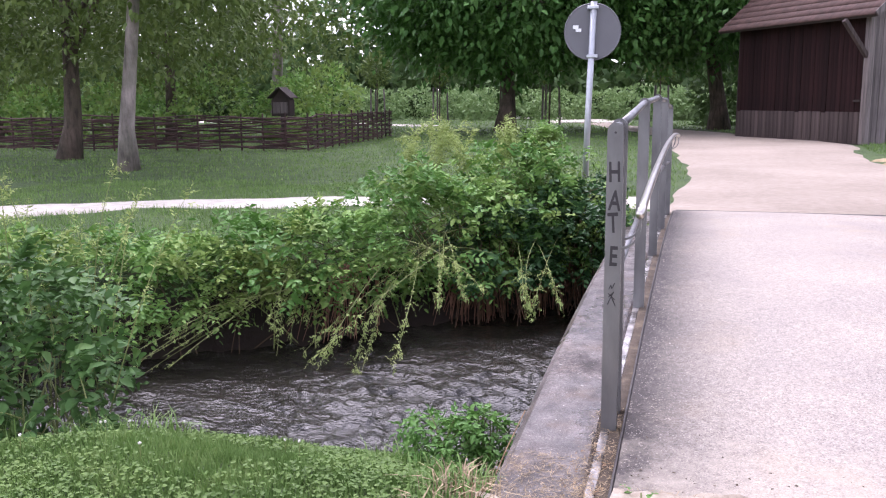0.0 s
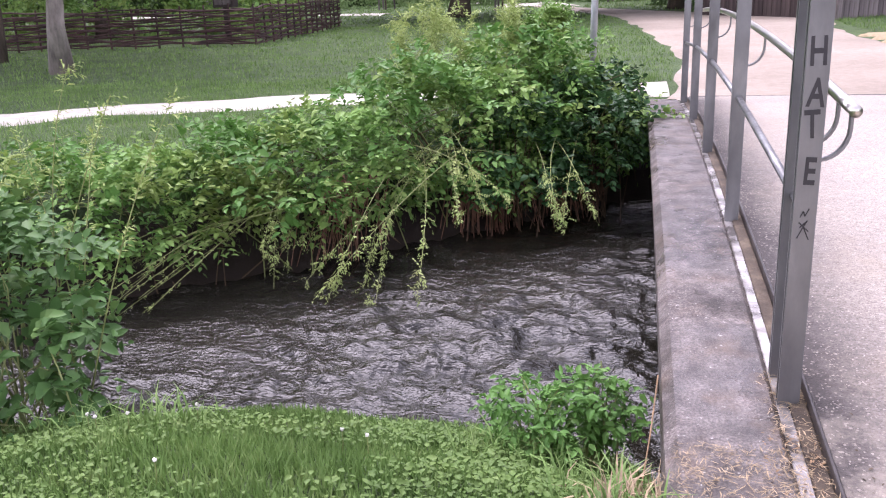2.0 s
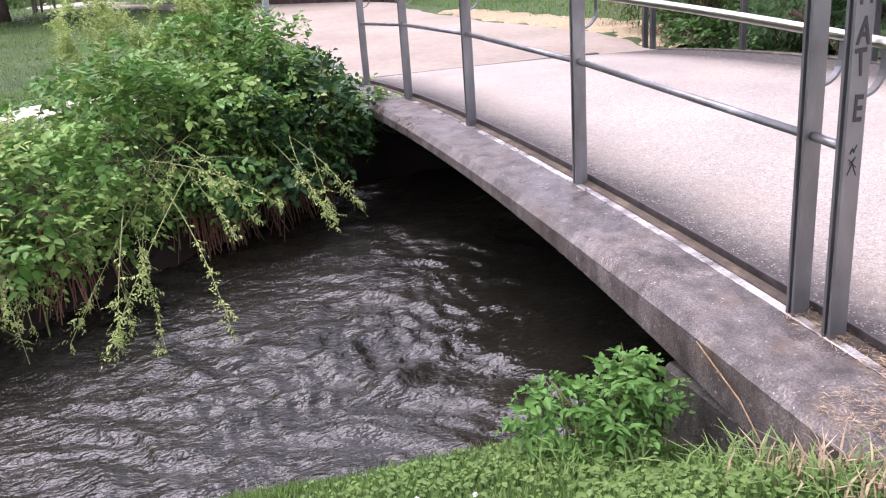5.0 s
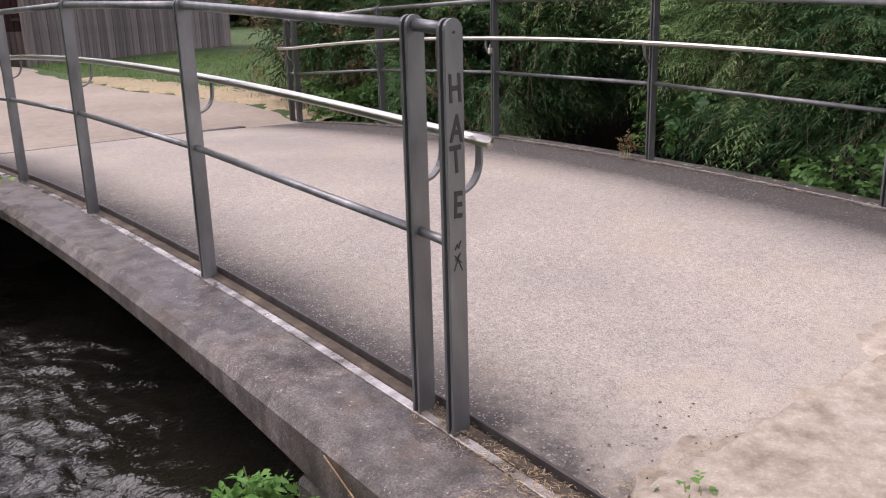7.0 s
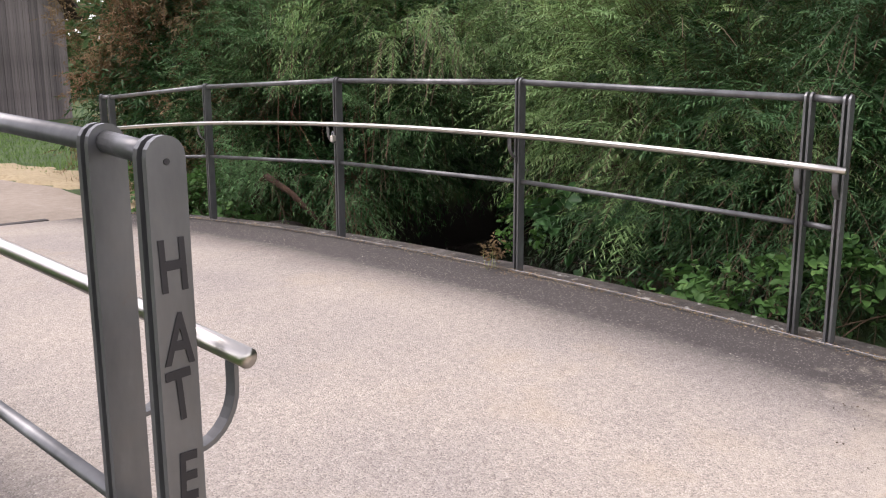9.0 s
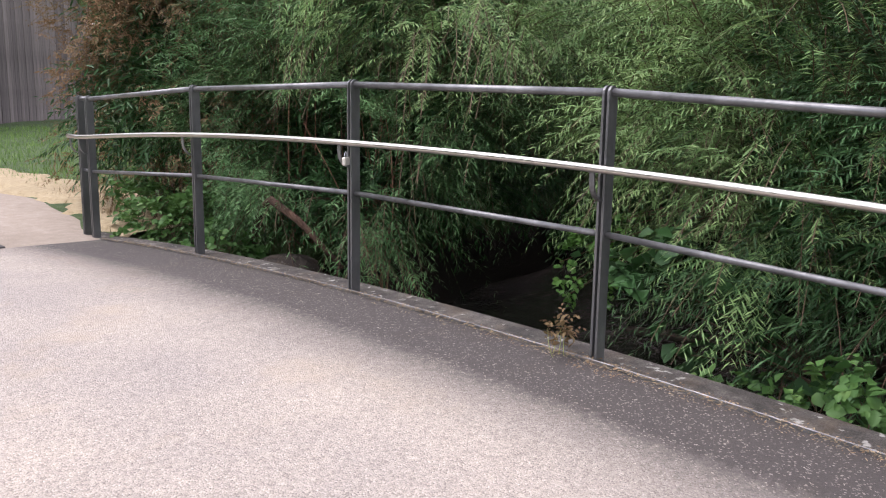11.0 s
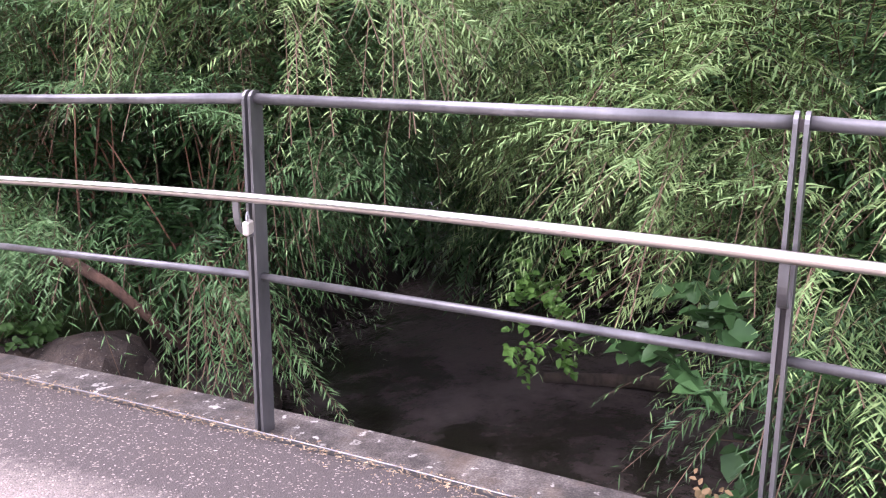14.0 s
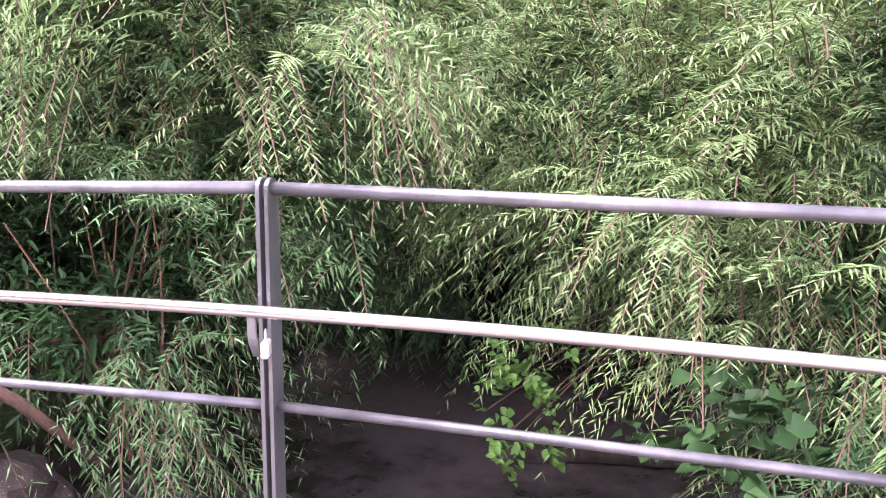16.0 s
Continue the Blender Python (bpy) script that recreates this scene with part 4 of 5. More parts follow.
def tree(name, label, seed, place, height, radius, lean, material, crown, leaves, leaf, bark_material, group="", limbs=9, clear=0.4):
    """A tapered trunk with limbs and a crown of leaf clumps; crown is (middle height, rx, ry, rz)."""
    rng = np.random.default_rng(seed)
    ob = thing(name, label, "tree", place, group=group)
    m = Mesh()
    s = np.linspace(0, 1, 12)
    axis = np.stack([lean[0] * s ** 1.4 + 0.10 * np.sin(5 * s + seed), lean[1] * s ** 1.4 + 0.08 * np.sin(4 * s + 2 * seed), height * s], 1)
    axis[0, :2] *= 0
    m.tube(axis, radius * (1 - 0.75 * s) * (1 + 0.5 * np.exp(-s * 22)), 12)
    cz, rx, ry, rz = crown
    mid = np.array((lean[0] * 0.7, lean[1] * 0.7, cz))
    tips = []
    for k in range(limbs):
        a0 = axis[3 + int(rng.uniform(0, 6) if clear < 0.5 else 4 + rng.uniform(0, 4))]
        tip = mid + unit(rng.normal(size=3) + np.array((0, 0, 0.1))) * np.array((rx, ry, rz)) * rng.uniform(0.55, 0.9)
        q = (a0 + tip) / 2 + np.array((0, 0, 0.12 * rz))
        u = np.linspace(0, 1, 8)[:, None]
        pth = a0 * (1 - u) ** 2 + 2 * q * u * (1 - u) + tip * u ** 2
        m.tube(pth, radius * 0.42 * np.linspace(1, 0.15, 8), 7)
        tips.append(tip)
    part("trunk", m, bark_material, ob, smooth=True)
    nclump = max(30, leaves // 60)
    d = unit(rng.normal(size=(nclump, 3)))
    cl = mid + d * np.array((rx, ry, rz)) * rng.uniform(0.35, 1.0, (nclump, 1)) ** 0.5
    size = 0.24 * (rx + ry + rz) / 3
    pick = rng.integers(0, nclump, leaves)
    off = rng.normal(size=(leaves, 3)) * size * np.array((0.6, 0.6, 0.38))
    base = cl[pick] + off
    way = unit(off + rng.normal(size=(leaves, 3)) * size * 0.6 + np.array((0, 0, -0.5 * size)))
    side = unit(np.cross(way, unit(np.array((0, 0, 1.0)) + 0.6 * rng.normal(size=(leaves, 3)))))
    ll = leaf * rng.uniform(0.6, 1.3, leaves)
    part("crown", quads("crown", slim_leaves(base, way, side, ll, ll * 0.55, 0.2, 0.15), [(0, 1, 2, 3)], material), None, ob)
    return ob


# far side of the brook, downstream: browning hedge, then willows over the water
rng0 = np.random.default_rng(5)


def hanging(n, x, y, z, length):
    """Places for free twigs in a box of ranges."""
    return np.stack([rng0.uniform(*x, n), rng0.uniform(*y, n), rng0.uniform(*z, n), rng0.uniform(*length, n)], 1)


DARK_HOLLOW = ((4.5, 9.15, 0.84, 0.8, 0.75, 0.36), (4.0, 8.5, 0.93, 0.55, 0.5, 0.26), (5.1, 7.7, 0.42, 1.0, 0.42, 0.5), (4.2, 9.2, -0.1, 0.55, 0.42, 0.42))
willow_bank("hedge", "tall clipped hedge turning brown beside the bridge end", 11, [(4.4, 12.2, 0.8, 0.75, 0.9, 1.2), (4.4, 11.4, 1.0, 0.75, 0.8, 1.4), (4.6, 12.0, 1.9, 0.8, 1.0, 1.2), (4.6, 11.3, 2.2, 0.8, 0.8, 1.1)], 7500, 0.055, 0.016, M_BROWN_HEDGE, 6, "hedge", 14, 0.15, (0.15, 0.3), (-0.8, -0.6), bough=4)
willow_bank("willow", "dense green willow leaning over the brook", 12, [(4.9, 9.9, 0.6, 0.8, 0.8, 0.9), (5.1, 9.2, 0.9, 1.0, 0.9, 0.9), (5.9, 9.8, 1.4, 1.1, 1.1, 0.9), (4.75, 9.0, 0.3, 0.5, 0.5, 0.5), (5.4, 10.5, 1.5, 0.8, 0.8, 1.1), (5.2, 8.4, 1.1, 0.6, 0.45, 0.45)], 7000, 0.082, 0.0095, M_WILLOW_LIT, 8, face=(-0.8, -0.6), hang=np.concatenate([hanging(46, (4.05, 4.7), (8.2, 8.62), (0.1, 0.55), (0.45, 0.75)), hanging(26, (4.1, 4.6), (9.55, 10.0), (0.3, 0.8), (0.35, 0.6)), hanging(14, (4.4, 4.8), (7.6, 7.95), (0.75, 1.0), (0.4, 0.6))]), hollow=DARK_HOLLOW + ((4.3, 10.5, 0.55, 0.6, 0.5, 0.3), (4.5, 9.3, 1.45, 0.6, 0.35, 0.16)))
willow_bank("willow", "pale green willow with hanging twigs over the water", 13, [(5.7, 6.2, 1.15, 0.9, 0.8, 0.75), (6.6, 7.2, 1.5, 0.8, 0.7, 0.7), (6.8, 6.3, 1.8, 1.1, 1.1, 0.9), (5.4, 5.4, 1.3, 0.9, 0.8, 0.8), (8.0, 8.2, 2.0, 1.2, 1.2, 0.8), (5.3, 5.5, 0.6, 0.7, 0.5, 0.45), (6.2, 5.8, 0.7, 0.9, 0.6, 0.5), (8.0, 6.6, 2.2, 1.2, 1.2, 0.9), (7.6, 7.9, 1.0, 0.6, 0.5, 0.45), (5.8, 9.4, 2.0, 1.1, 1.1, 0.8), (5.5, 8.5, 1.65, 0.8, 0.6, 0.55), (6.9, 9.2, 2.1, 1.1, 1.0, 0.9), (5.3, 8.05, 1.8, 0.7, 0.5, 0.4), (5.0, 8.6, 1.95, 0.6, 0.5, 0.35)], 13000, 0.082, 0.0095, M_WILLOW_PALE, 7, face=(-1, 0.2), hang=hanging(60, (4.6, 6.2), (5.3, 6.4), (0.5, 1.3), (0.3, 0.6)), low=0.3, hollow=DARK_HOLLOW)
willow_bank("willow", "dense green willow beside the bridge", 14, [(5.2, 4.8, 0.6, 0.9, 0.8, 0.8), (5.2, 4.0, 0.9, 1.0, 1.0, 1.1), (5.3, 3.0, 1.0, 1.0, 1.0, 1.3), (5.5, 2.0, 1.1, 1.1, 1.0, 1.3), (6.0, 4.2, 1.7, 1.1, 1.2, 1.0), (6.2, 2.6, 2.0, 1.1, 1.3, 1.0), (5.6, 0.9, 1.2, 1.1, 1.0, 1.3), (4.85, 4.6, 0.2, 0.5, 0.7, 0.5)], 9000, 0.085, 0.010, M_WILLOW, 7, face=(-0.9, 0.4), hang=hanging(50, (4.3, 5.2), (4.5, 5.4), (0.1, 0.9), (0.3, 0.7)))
# Its lobes over the water are added to block reflected sky.
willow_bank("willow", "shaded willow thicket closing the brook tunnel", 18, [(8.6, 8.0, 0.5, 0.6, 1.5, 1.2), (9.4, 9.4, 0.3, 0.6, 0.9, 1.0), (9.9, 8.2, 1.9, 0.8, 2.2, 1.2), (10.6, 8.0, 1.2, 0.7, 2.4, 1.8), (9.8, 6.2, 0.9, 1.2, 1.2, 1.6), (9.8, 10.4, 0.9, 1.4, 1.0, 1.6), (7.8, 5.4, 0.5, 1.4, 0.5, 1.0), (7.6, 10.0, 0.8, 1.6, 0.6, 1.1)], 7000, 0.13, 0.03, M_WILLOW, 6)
# Added behind the hollow; its darker leaves stand in for deep shade.
willow_bank("willow", "added dark-leaved backing standing in for shade in the willow", 26, [(5.9, 10.2, 0.7, 0.6, 0.7, 0.9), (5.6, 11.0, 0.8, 0.6, 0.6, 1.0), (6.6, 9.9, 0.9, 0.8, 0.5, 0.9)], 2200, 0.12, 0.03, M_ROSE_SHADE, 5, face=(-0.8, -0.6))
rngt = np.random.default_rng(27)
rods = []
for k in range(20):
    f = np.array((rngt.uniform(4.7, 5.5), rngt.uniform(8.9, 10.4), 0.0))
    f[2] = max(float(ground_level(f[0], f[1])), -0.5) - 0.03
    t = f + np.array((rngt.normal() * 0.3 - 0.2, rngt.normal() * 0.35 - 0.1, rngt.uniform(1.2, 1.9)))
    s = np.linspace(0, 1, 6)[:, None]
    q = (f + t) / 2 + rngt.normal(size=3) * 0.12
    rods.append(f * (1 - s) ** 2 + 2 * q * s * (1 - s) + t * s ** 2)
tagged(part("bare_rods", stems(rods, 0.009, 5), M_ROOT, None), "bare reddish willow rods in the dark hollow", "twigs", "", "stuff")
broad_bush("bramble", "low green bramble growing at the bridge edge", 15, [(4.05, 4.2, 0.0, 0.4, 0.7, 0.35), (4.2, 3.2, 0.15, 0.45, 0.6, 0.5), (4.05, 5.05, -0.25, 0.3, 0.35, 0.25)], 800, 0.075, 0.062, M_WEED, "bramble", wire=10)
broad_bush("bramble", "low green bramble at the hedge foot", 16, [(4.0, 10.15, 0.0, 0.36, 0.5, 0.33), (3.95, 9.65, -0.08, 0.3, 0.35, 0.28), (3.85, 10.5, 0.02, 0.24, 0.3, 0.24), (3.98, 11.0, 0.05, 0.28, 0.4, 0.3)], 640, 0.075, 0.062, M_WEED, "bramble", wire=10)
broad_bush("maple_sapling", "young maple with large lobed leaves over the water", 19, [(4.5, 5.95, 0.12, 0.35, 0.3, 0.22), (4.4, 5.5, -0.2, 0.3, 0.3, 0.25)], 60, 0.13, 0.115, M_ROSE_SHADE, "sapling", wire=6, source=(4.9, 5.0, -0.35))
broad_bush("bramble", "bramble shoot hanging above the dark water", 17, [(5.12, 7.0, -0.02, 0.16, 0.18, 0.30), (5.4, 6.8, 0.3, 0.2, 0.2, 0.15)], 95, 0.065, 0.05, M_FRESH, "bramble", wire=5, source=(5.9, 6.3, 0.5))
log = thing("log", "brown dead branch beside the boulders on the bank", "branch", (4.3, 9.8, -0.05))
part("bark", Mesh().tube([(0.05, 0.1, -0.12), (-0.12, -0.3, 0.3), (-0.22, -0.6, 0.42), (-0.18, -0.9, 0.29), (0.0, -1.2, -0.05)], (0.034, 0.034, 0.032, 0.028, 0.02), 10), M_BARK_RED, log, smooth=True)
log = thing("log", "wet brown branch lying across the brook's edge", "branch", (6.55, 6.5, -0.70))
part("bark", Mesh().tube([(-0.2, 0.9, -0.02), (-0.02, 0.3, 0.0), (0.06, -0.4, 0.01), (0.25, -1.1, 0.04)], (0.035, 0.05, 0.055, 0.06), 10), M_BARK, log, smooth=True)

# far bank, upstream
broad_bush("bush", "dense green bush overhanging the brook", 21, [(-1.3, 8.8, 0.05, 0.8, 0.7, 0.6), (-2.1, 8.1, 0.0, 0.85, 0.75, 0.6), (-3.0, 7.2, -0.2, 0.8, 0.75, 0.5), (-3.9, 6.5, -0.33, 0.75, 0.7, 0.45), (-4.8, 6.0, -0.35, 0.8, 0.7, 0.45), (-1.8, 9.2, 0.35, 0.6, 0.6, 0.45), (-5.8, 5.8, -0.3, 0.9, 0.7, 0.5)], 8200, 0.08, 0.048, M_BUSH, wire=30, low=-0.44)
broad_bush("bush", "dark glossy bush beside the bridge", 22, [(-1.0, 8.5, -0.05, 0.45, 0.55, 0.5), (-0.98, 9.1, 0.02, 0.38, 0.5, 0.40), (-1.6, 7.95, -0.15, 0.5, 0.45, 0.4)], 1900, 0.085, 0.06, M_ROSE_SHADE, wire=26, low=-0.32)
broad_bush("herb", "fresh green leafy herb at the water's edge", 23, [(-0.93, 3.80, -0.18, 0.19, 0.15, 0.15), (-0.78, 3.84, -0.16, 0.15, 0.13, 0.13)], 560, 0.05, 0.024, M_FRESH, "herb", wire=14, wire_material=M_STEM)
broad_bush("bush", "pale young leaves on the overhanging bush", 25, [(-1.5, 8.7, 0.15, 0.8, 0.7, 0.6), (-2.4, 7.9, 0.0, 0.9, 0.8, 0.6), (-3.4, 6.9, -0.2, 0.8, 0.7, 0.5), (-4.6, 6.2, -0.3, 0.9, 0.7, 0.45)], 2000, 0.09, 0.05, M_FRESH, wire=16, wire_material=M_STEM, low=-0.3)
broad_bush("herb", "tall weeds on the near bank", 24, [(-3.0, 3.7, -0.15, 0.35, 0.5, 0.45), (-3.4, 4.1, 0.0, 0.4, 0.5, 0.55), (-3.5, 3.3, 0.0, 0.5, 0.5, 0.6)], 1300, 0.085, 0.055, M_WEED, "weeds", wire=18, wire_material=M_STEM)

# ---- park beyond ----
tree("tree", "slim park tree with pale grey trunk on the lawn", 31, (-10.5, 14.8, -0.05), 9.0, 0.15, (0.8, 0.2), M_TREE, (6.0, 3.4, 3.2, 3.0), 16000, 0.17, M_BARK_PALE, clear=0.6)
tree("tree", "dark-barked tree with spreading leafy crown", 32, (-14.0, 17.4, -0.05), 8.5, 0.21, (0.3, 0.4), M_TREE, (5.2, 5.8, 4.5, 3.2), 30000, 0.17, M_BARK)
tree("tree", "large walnut tree with dense dark crown", 33, (-7.4, 35.0, -0.05), 10.0, 0.34, (0.4, 0), M_WALNUT, (6.3, 6.4, 5.4, 4.0), 46000, 0.30, M_BARK)
tree("tree", "leaning walnut tree beside the barn", 34, (0.9, 37.4, -0.05), 10.0, 0.33, (-1.6, 0), M_WALNUT, (6.4, 5.8, 5.0, 3.8), 38000, 0.30, M_BARK)
tree("tree", "garden tree behind the woven fence", 35, (-17.5, 27.0, -0.05), 9.0, 0.2, (0.2, 0.3), M_TREE, (5.0, 4.5, 4.0, 3.6), 12000, 0.2, M_BARK)
tree("tree", "garden tree behind the woven fence", 36, (-24.0, 26.0, -0.05), 9.5, 0.22, (-0.2, 0.3), M_TREE, (5.0, 5.0, 4.5, 3.8), 12000, 0.2, M_BARK)

tree("tree", "tall park tree behind the garden", 37, (-20.0, 40.0, -0.05), 14.0, 0.3, (0.2, 0.3), M_TREE, (8.0, 6.0, 5.0, 5.5), 5500, 0.28, M_BARK_PALE)


def woods(seed, name, label, spots, leaves, leaf, material):
    """A far belt of trees as one mass of leaf clumps; spots are (x, y, z, rx, ry, rz)."""
    rng = np.random.default_rng(seed)
    cs = np.asarray(spots, float)
    pick = rng.integers(0, len(cs), leaves)
    d = unit(rng.normal(size=(leaves, 3)))
    lump = 1 + 0.25 * np.sin(6 * d[:, :1] + pick[:, None]) * np.sin(7 * d[:, 2:] + 2 * pick[:, None])
    base = cs[pick, :3] + d * cs[pick, 3:] * lump * rng.uniform(0.5, 1.0, (leaves, 1)) ** 0.5
    base[:, 2] = np.maximum(base[:, 2], 0.02)
    way = unit(d + rng.normal(size=d.shape) * 0.7 + np.array((0, 0, -0.2)))
    side = unit(np.cross(way, rng.normal(size=d.shape)))
    ll = leaf * rng.uniform(0.5, 1.4, leaves)
    return tagged(part(name, quads(name, slim_leaves(base, way, side, ll, ll * 0.6, 0.2, 0.1), [(0, 1, 2, 3)], material), None), label, "trees", "", "stuff")


rngw = np.random.default_rng(8)
spots = []
for k in range(46):
    a = -62 + k * 2.6 + rngw.uniform(-1, 1)
    dist = rngw.uniform(66, 84)
    h = rngw.uniform(10, 15) * (0.45 if abs(a + 27.5) < 3.2 else 1.0)
    x, y = dist * math.sin(radians(a)), dist * math.cos(radians(a))
    spots.append((x, y, h * 0.55, 4.8, 4.8, h * 0.58))
    spots.append((x + 2, y - 6, 1.6, 4.0, 3.0, 2.2))
woods(41, "woods", "belt of distant green trees behind the park", spots, 75000, 0.95, M_FARTREE)
woods(42, "meadow_shrubs", "pale green tall meadow growth beyond the lawn", [(-22 + 2.0 * k + rngw.uniform(-0.5, 0.5), 54 + rngw.uniform(-2, 3), 0.7, 1.8, 1.5, rngw.uniform(0.9, 1.5)) for k in range(12)] + [(2.4 * k - 1, 52 + rngw.uniform(-2, 3), 0.7, 1.8, 1.5, rngw.uniform(0.8, 1.3)) for k in range(5)], 26000, 0.22, M_LIGHTBUSH)
woods(43, "garden_shrubs", "leafy garden shrubs behind the woven fence", [(-29 + 1.9 * k + rngw.uniform(-0.6, 0.6), 24.5 + rngw.uniform(0, 5), 0.9, 1.3, 1.2, rngw.uniform(0.8, 1.7)) for k in range(10)], 22000, 0.16, M_BUSH)
woods(44, "hedge_row", "dark hedge row beyond the barn", [(1.5 + 2.0 * k, 44 + rngw.uniform(-1, 1), 1.2, 1.8, 1.6, 2.0) for k in range(7)], 12000, 0.3, M_FARTREE)
woods(45, "far_thicket", "thicket behind the hedge on the far bank", [(7 + 1.5 * k, 13.5 + rngw.uniform(-1, 1.5), 1.8, 1.6, 1.8, 2.0) for k in range(5)], 12000, 0.2, M_FARTREE)
# Added, mostly unseen: these two thickets keep open sky out of the water's reflection.
woods(47, "sky_screen_thicket", "added thicket keeping sky out of the brook's reflection", [(11.0, 4.5 + 1.4 * k, 1.6, 1.0, 1.3, 2.6) for k in range(6)], 16000, 0.2, M_FARTREE)
woods(48, "sky_screen_thicket", "added thicket screening sky behind the brook's added bend", [(12.6 + 0.35 * k, 6.5 + 1.3 * k, 1.8, 1.2, 1.3, 3.0) for k in range(8)], 22000, 0.26, M_FARTREE)
woods(46, "near_thicket", "thicket behind the willows on the near bank", [(7.6 + 1.2 * k, 1.5 + rngw.uniform(-1.5, 1.5), 1.8, 1.6, 2.0, 2.0) for k in range(4)], 9000, 0.2, M_FARTREE)

# ---- woven fence ----
fence = thing("woven_fence", "low woven willow fence round a garden", "fence", (-9.65, 21.3, 0))
fpts = np.array([(-34, 19.2), (-18.5, 20.45), (-9.65, 21.3), (-10.0, 25.5), (-10.55, 30.2)]) - np.array((-9.65, 21.3))
fd = np.concatenate([[0], np.cumsum(np.linalg.norm(np.diff(fpts, axis=0), axis=1))])
along = lambda s: (np.interp(s, fd, fpts[:, 0]), np.interp(s, fd, fpts[:, 1]))
rngf = np.random.default_rng(9)
stake = Mesh().tube([(0, 0, -0.1), (0.01, 0, 0.5), (0, 0.01, 0.95)], (0.028, 0.026, 0.022), 7).data("stake")
for s in np.arange(0.2, fd[-1], 0.62):
    x, y = along(s)
    st = part("stake", stake, M_WICKER, fence)
    st.matrix_basis = pose(x, y, rngf.uniform(-0.08, 0.04), 0, 0, rngf.uniform(0, 360))
for layer in range(20):
    s = rngf.uniform(-2, 0)
    while s < fd[-1] - 0.3:
        ln = rngf.uniform(2.4, 4.2)
        u = np.linspace(max(s, 0), min(s + ln, fd[-1]), 22)
        px, py = along(u)
        z = 0.03 + layer * 0.043 + 0.03 * np.sin(u * 1.7 + layer * 2.1) + 0.015 * np.sin(u * 4.3 + layer) + rngf.uniform(-0.03, 0.03)
        off = 0.05 * np.sin(u * math.pi / 0.62 + layer * math.pi)
        part("rod", Mesh().tube(np.stack([px + 0.25 * off, py + off, z], 1), np.linspace(0.025, 0.017, 22), 5), M_WICKER, fence)
        s += ln * 0.93

# ---- insect house on a post ----
box = thing("insect_house", "small dark wooden box with pitched roof on a post", "box", (-11.05, 22.6, 0.15))
part("post", Mesh().box(-0.06, -0.06, -0.25, 0.06, 0.06, 0.72, 0.01), M_DARKWOOD, box)
part("body", Mesh().box(-0.28, -0.16, 0.70, 0.28, 0.16, 1.15, 0.012), M_DARKWOOD, box)
part("front_panel", Mesh().box(-0.22, -0.185, 0.77, -0.01, -0.163, 1.08, 0.004), M_GREYBOARD, box, "pale weathered front panel")
part("front_panel", Mesh().box(0.01, -0.185, 0.77, 0.22, -0.163, 1.08, 0.004), M_GREYBOARD, box, "pale weathered front panel")
for sgn in (-1, 1):
    part("roof", Mesh().box(-0.02, -0.26, 0, 0.44, 0.26, 0.03, 0.006, Matrix.Translation((0, 0, 1.46)) @ Matrix.Rotation(radians(40), 4, "Y") if sgn > 0 else Matrix.Translation((0, 0, 1.46)) @ Matrix.Rotation(radians(180), 4, "Z") @ Matrix.Rotation(radians(40), 4, "Y")), M_DARKWOOD, box)
part("gable", Mesh().add([(-0.27, -0.155, 1.14), (0.27, -0.155, 1.14), (0, -0.155, 1.42), (-0.27, 0.155, 1.14), (0.27, 0.155, 1.14), (0, 0.155, 1.42)], [(0, 1, 2), (5, 4, 3), (0, 3, 4, 1), (1, 4, 5, 2), (2, 5, 3, 0)]), M_DARKWOOD, box)

# ---- traffic sign, seen from behind ----
SIGN = (-1.10, 9.95)
sign = thing("traffic_sign", "round traffic sign seen from behind on a grey pole", "sign", (*SIGN, -0.06), 8)
part("pole", Mesh().tube([(0, 0, -0.1), (0.03, 0, 1.2), (0.07, 0, 2.36)], 0.034, 14), M_ZINC, sign, smooth=True)
disc = Mesh()
an = np.linspace(0, 2 * math.pi, 49)[:-1]
rings = [(0.300, 0.0), (0.305, 0.012), (0.300, 0.024), (0.285, 0.018)]
v = [(0.06 + r * math.cos(a), 0.045 + (0.018 - d), 2.05 + r * math.sin(a)) for r, d in rings for a in an]
fs = [(k * 48 + i, k * 48 + (i + 1) % 48, (k + 1) * 48 + (i + 1) % 48, (k + 1) * 48 + i) for k in range(3) for i in range(48)] + [tuple(range(144, 192)), tuple(range(47, -1, -1))]
part("sign_plate", disc.add(v, fs), M_ALU, sign, "grey metal back of the sign")
for z in (1.79, 2.30):
    part("clamp", Mesh().box(0.0, -0.042, z - 0.018, 0.12, 0.045, z + 0.018, 0.006), M_ZINC, sign)
part("sticker", Mesh().box(-0.12, 0.028, 2.05, -0.06, 0.036, 2.085, 0.002), M_STICKER, sign, "white sticker")
part("sticker", Mesh().box(-0.15, 0.028, 2.08, -0.09, 0.034, 2.12, 0.002), M_STICKER, sign, "white sticker")

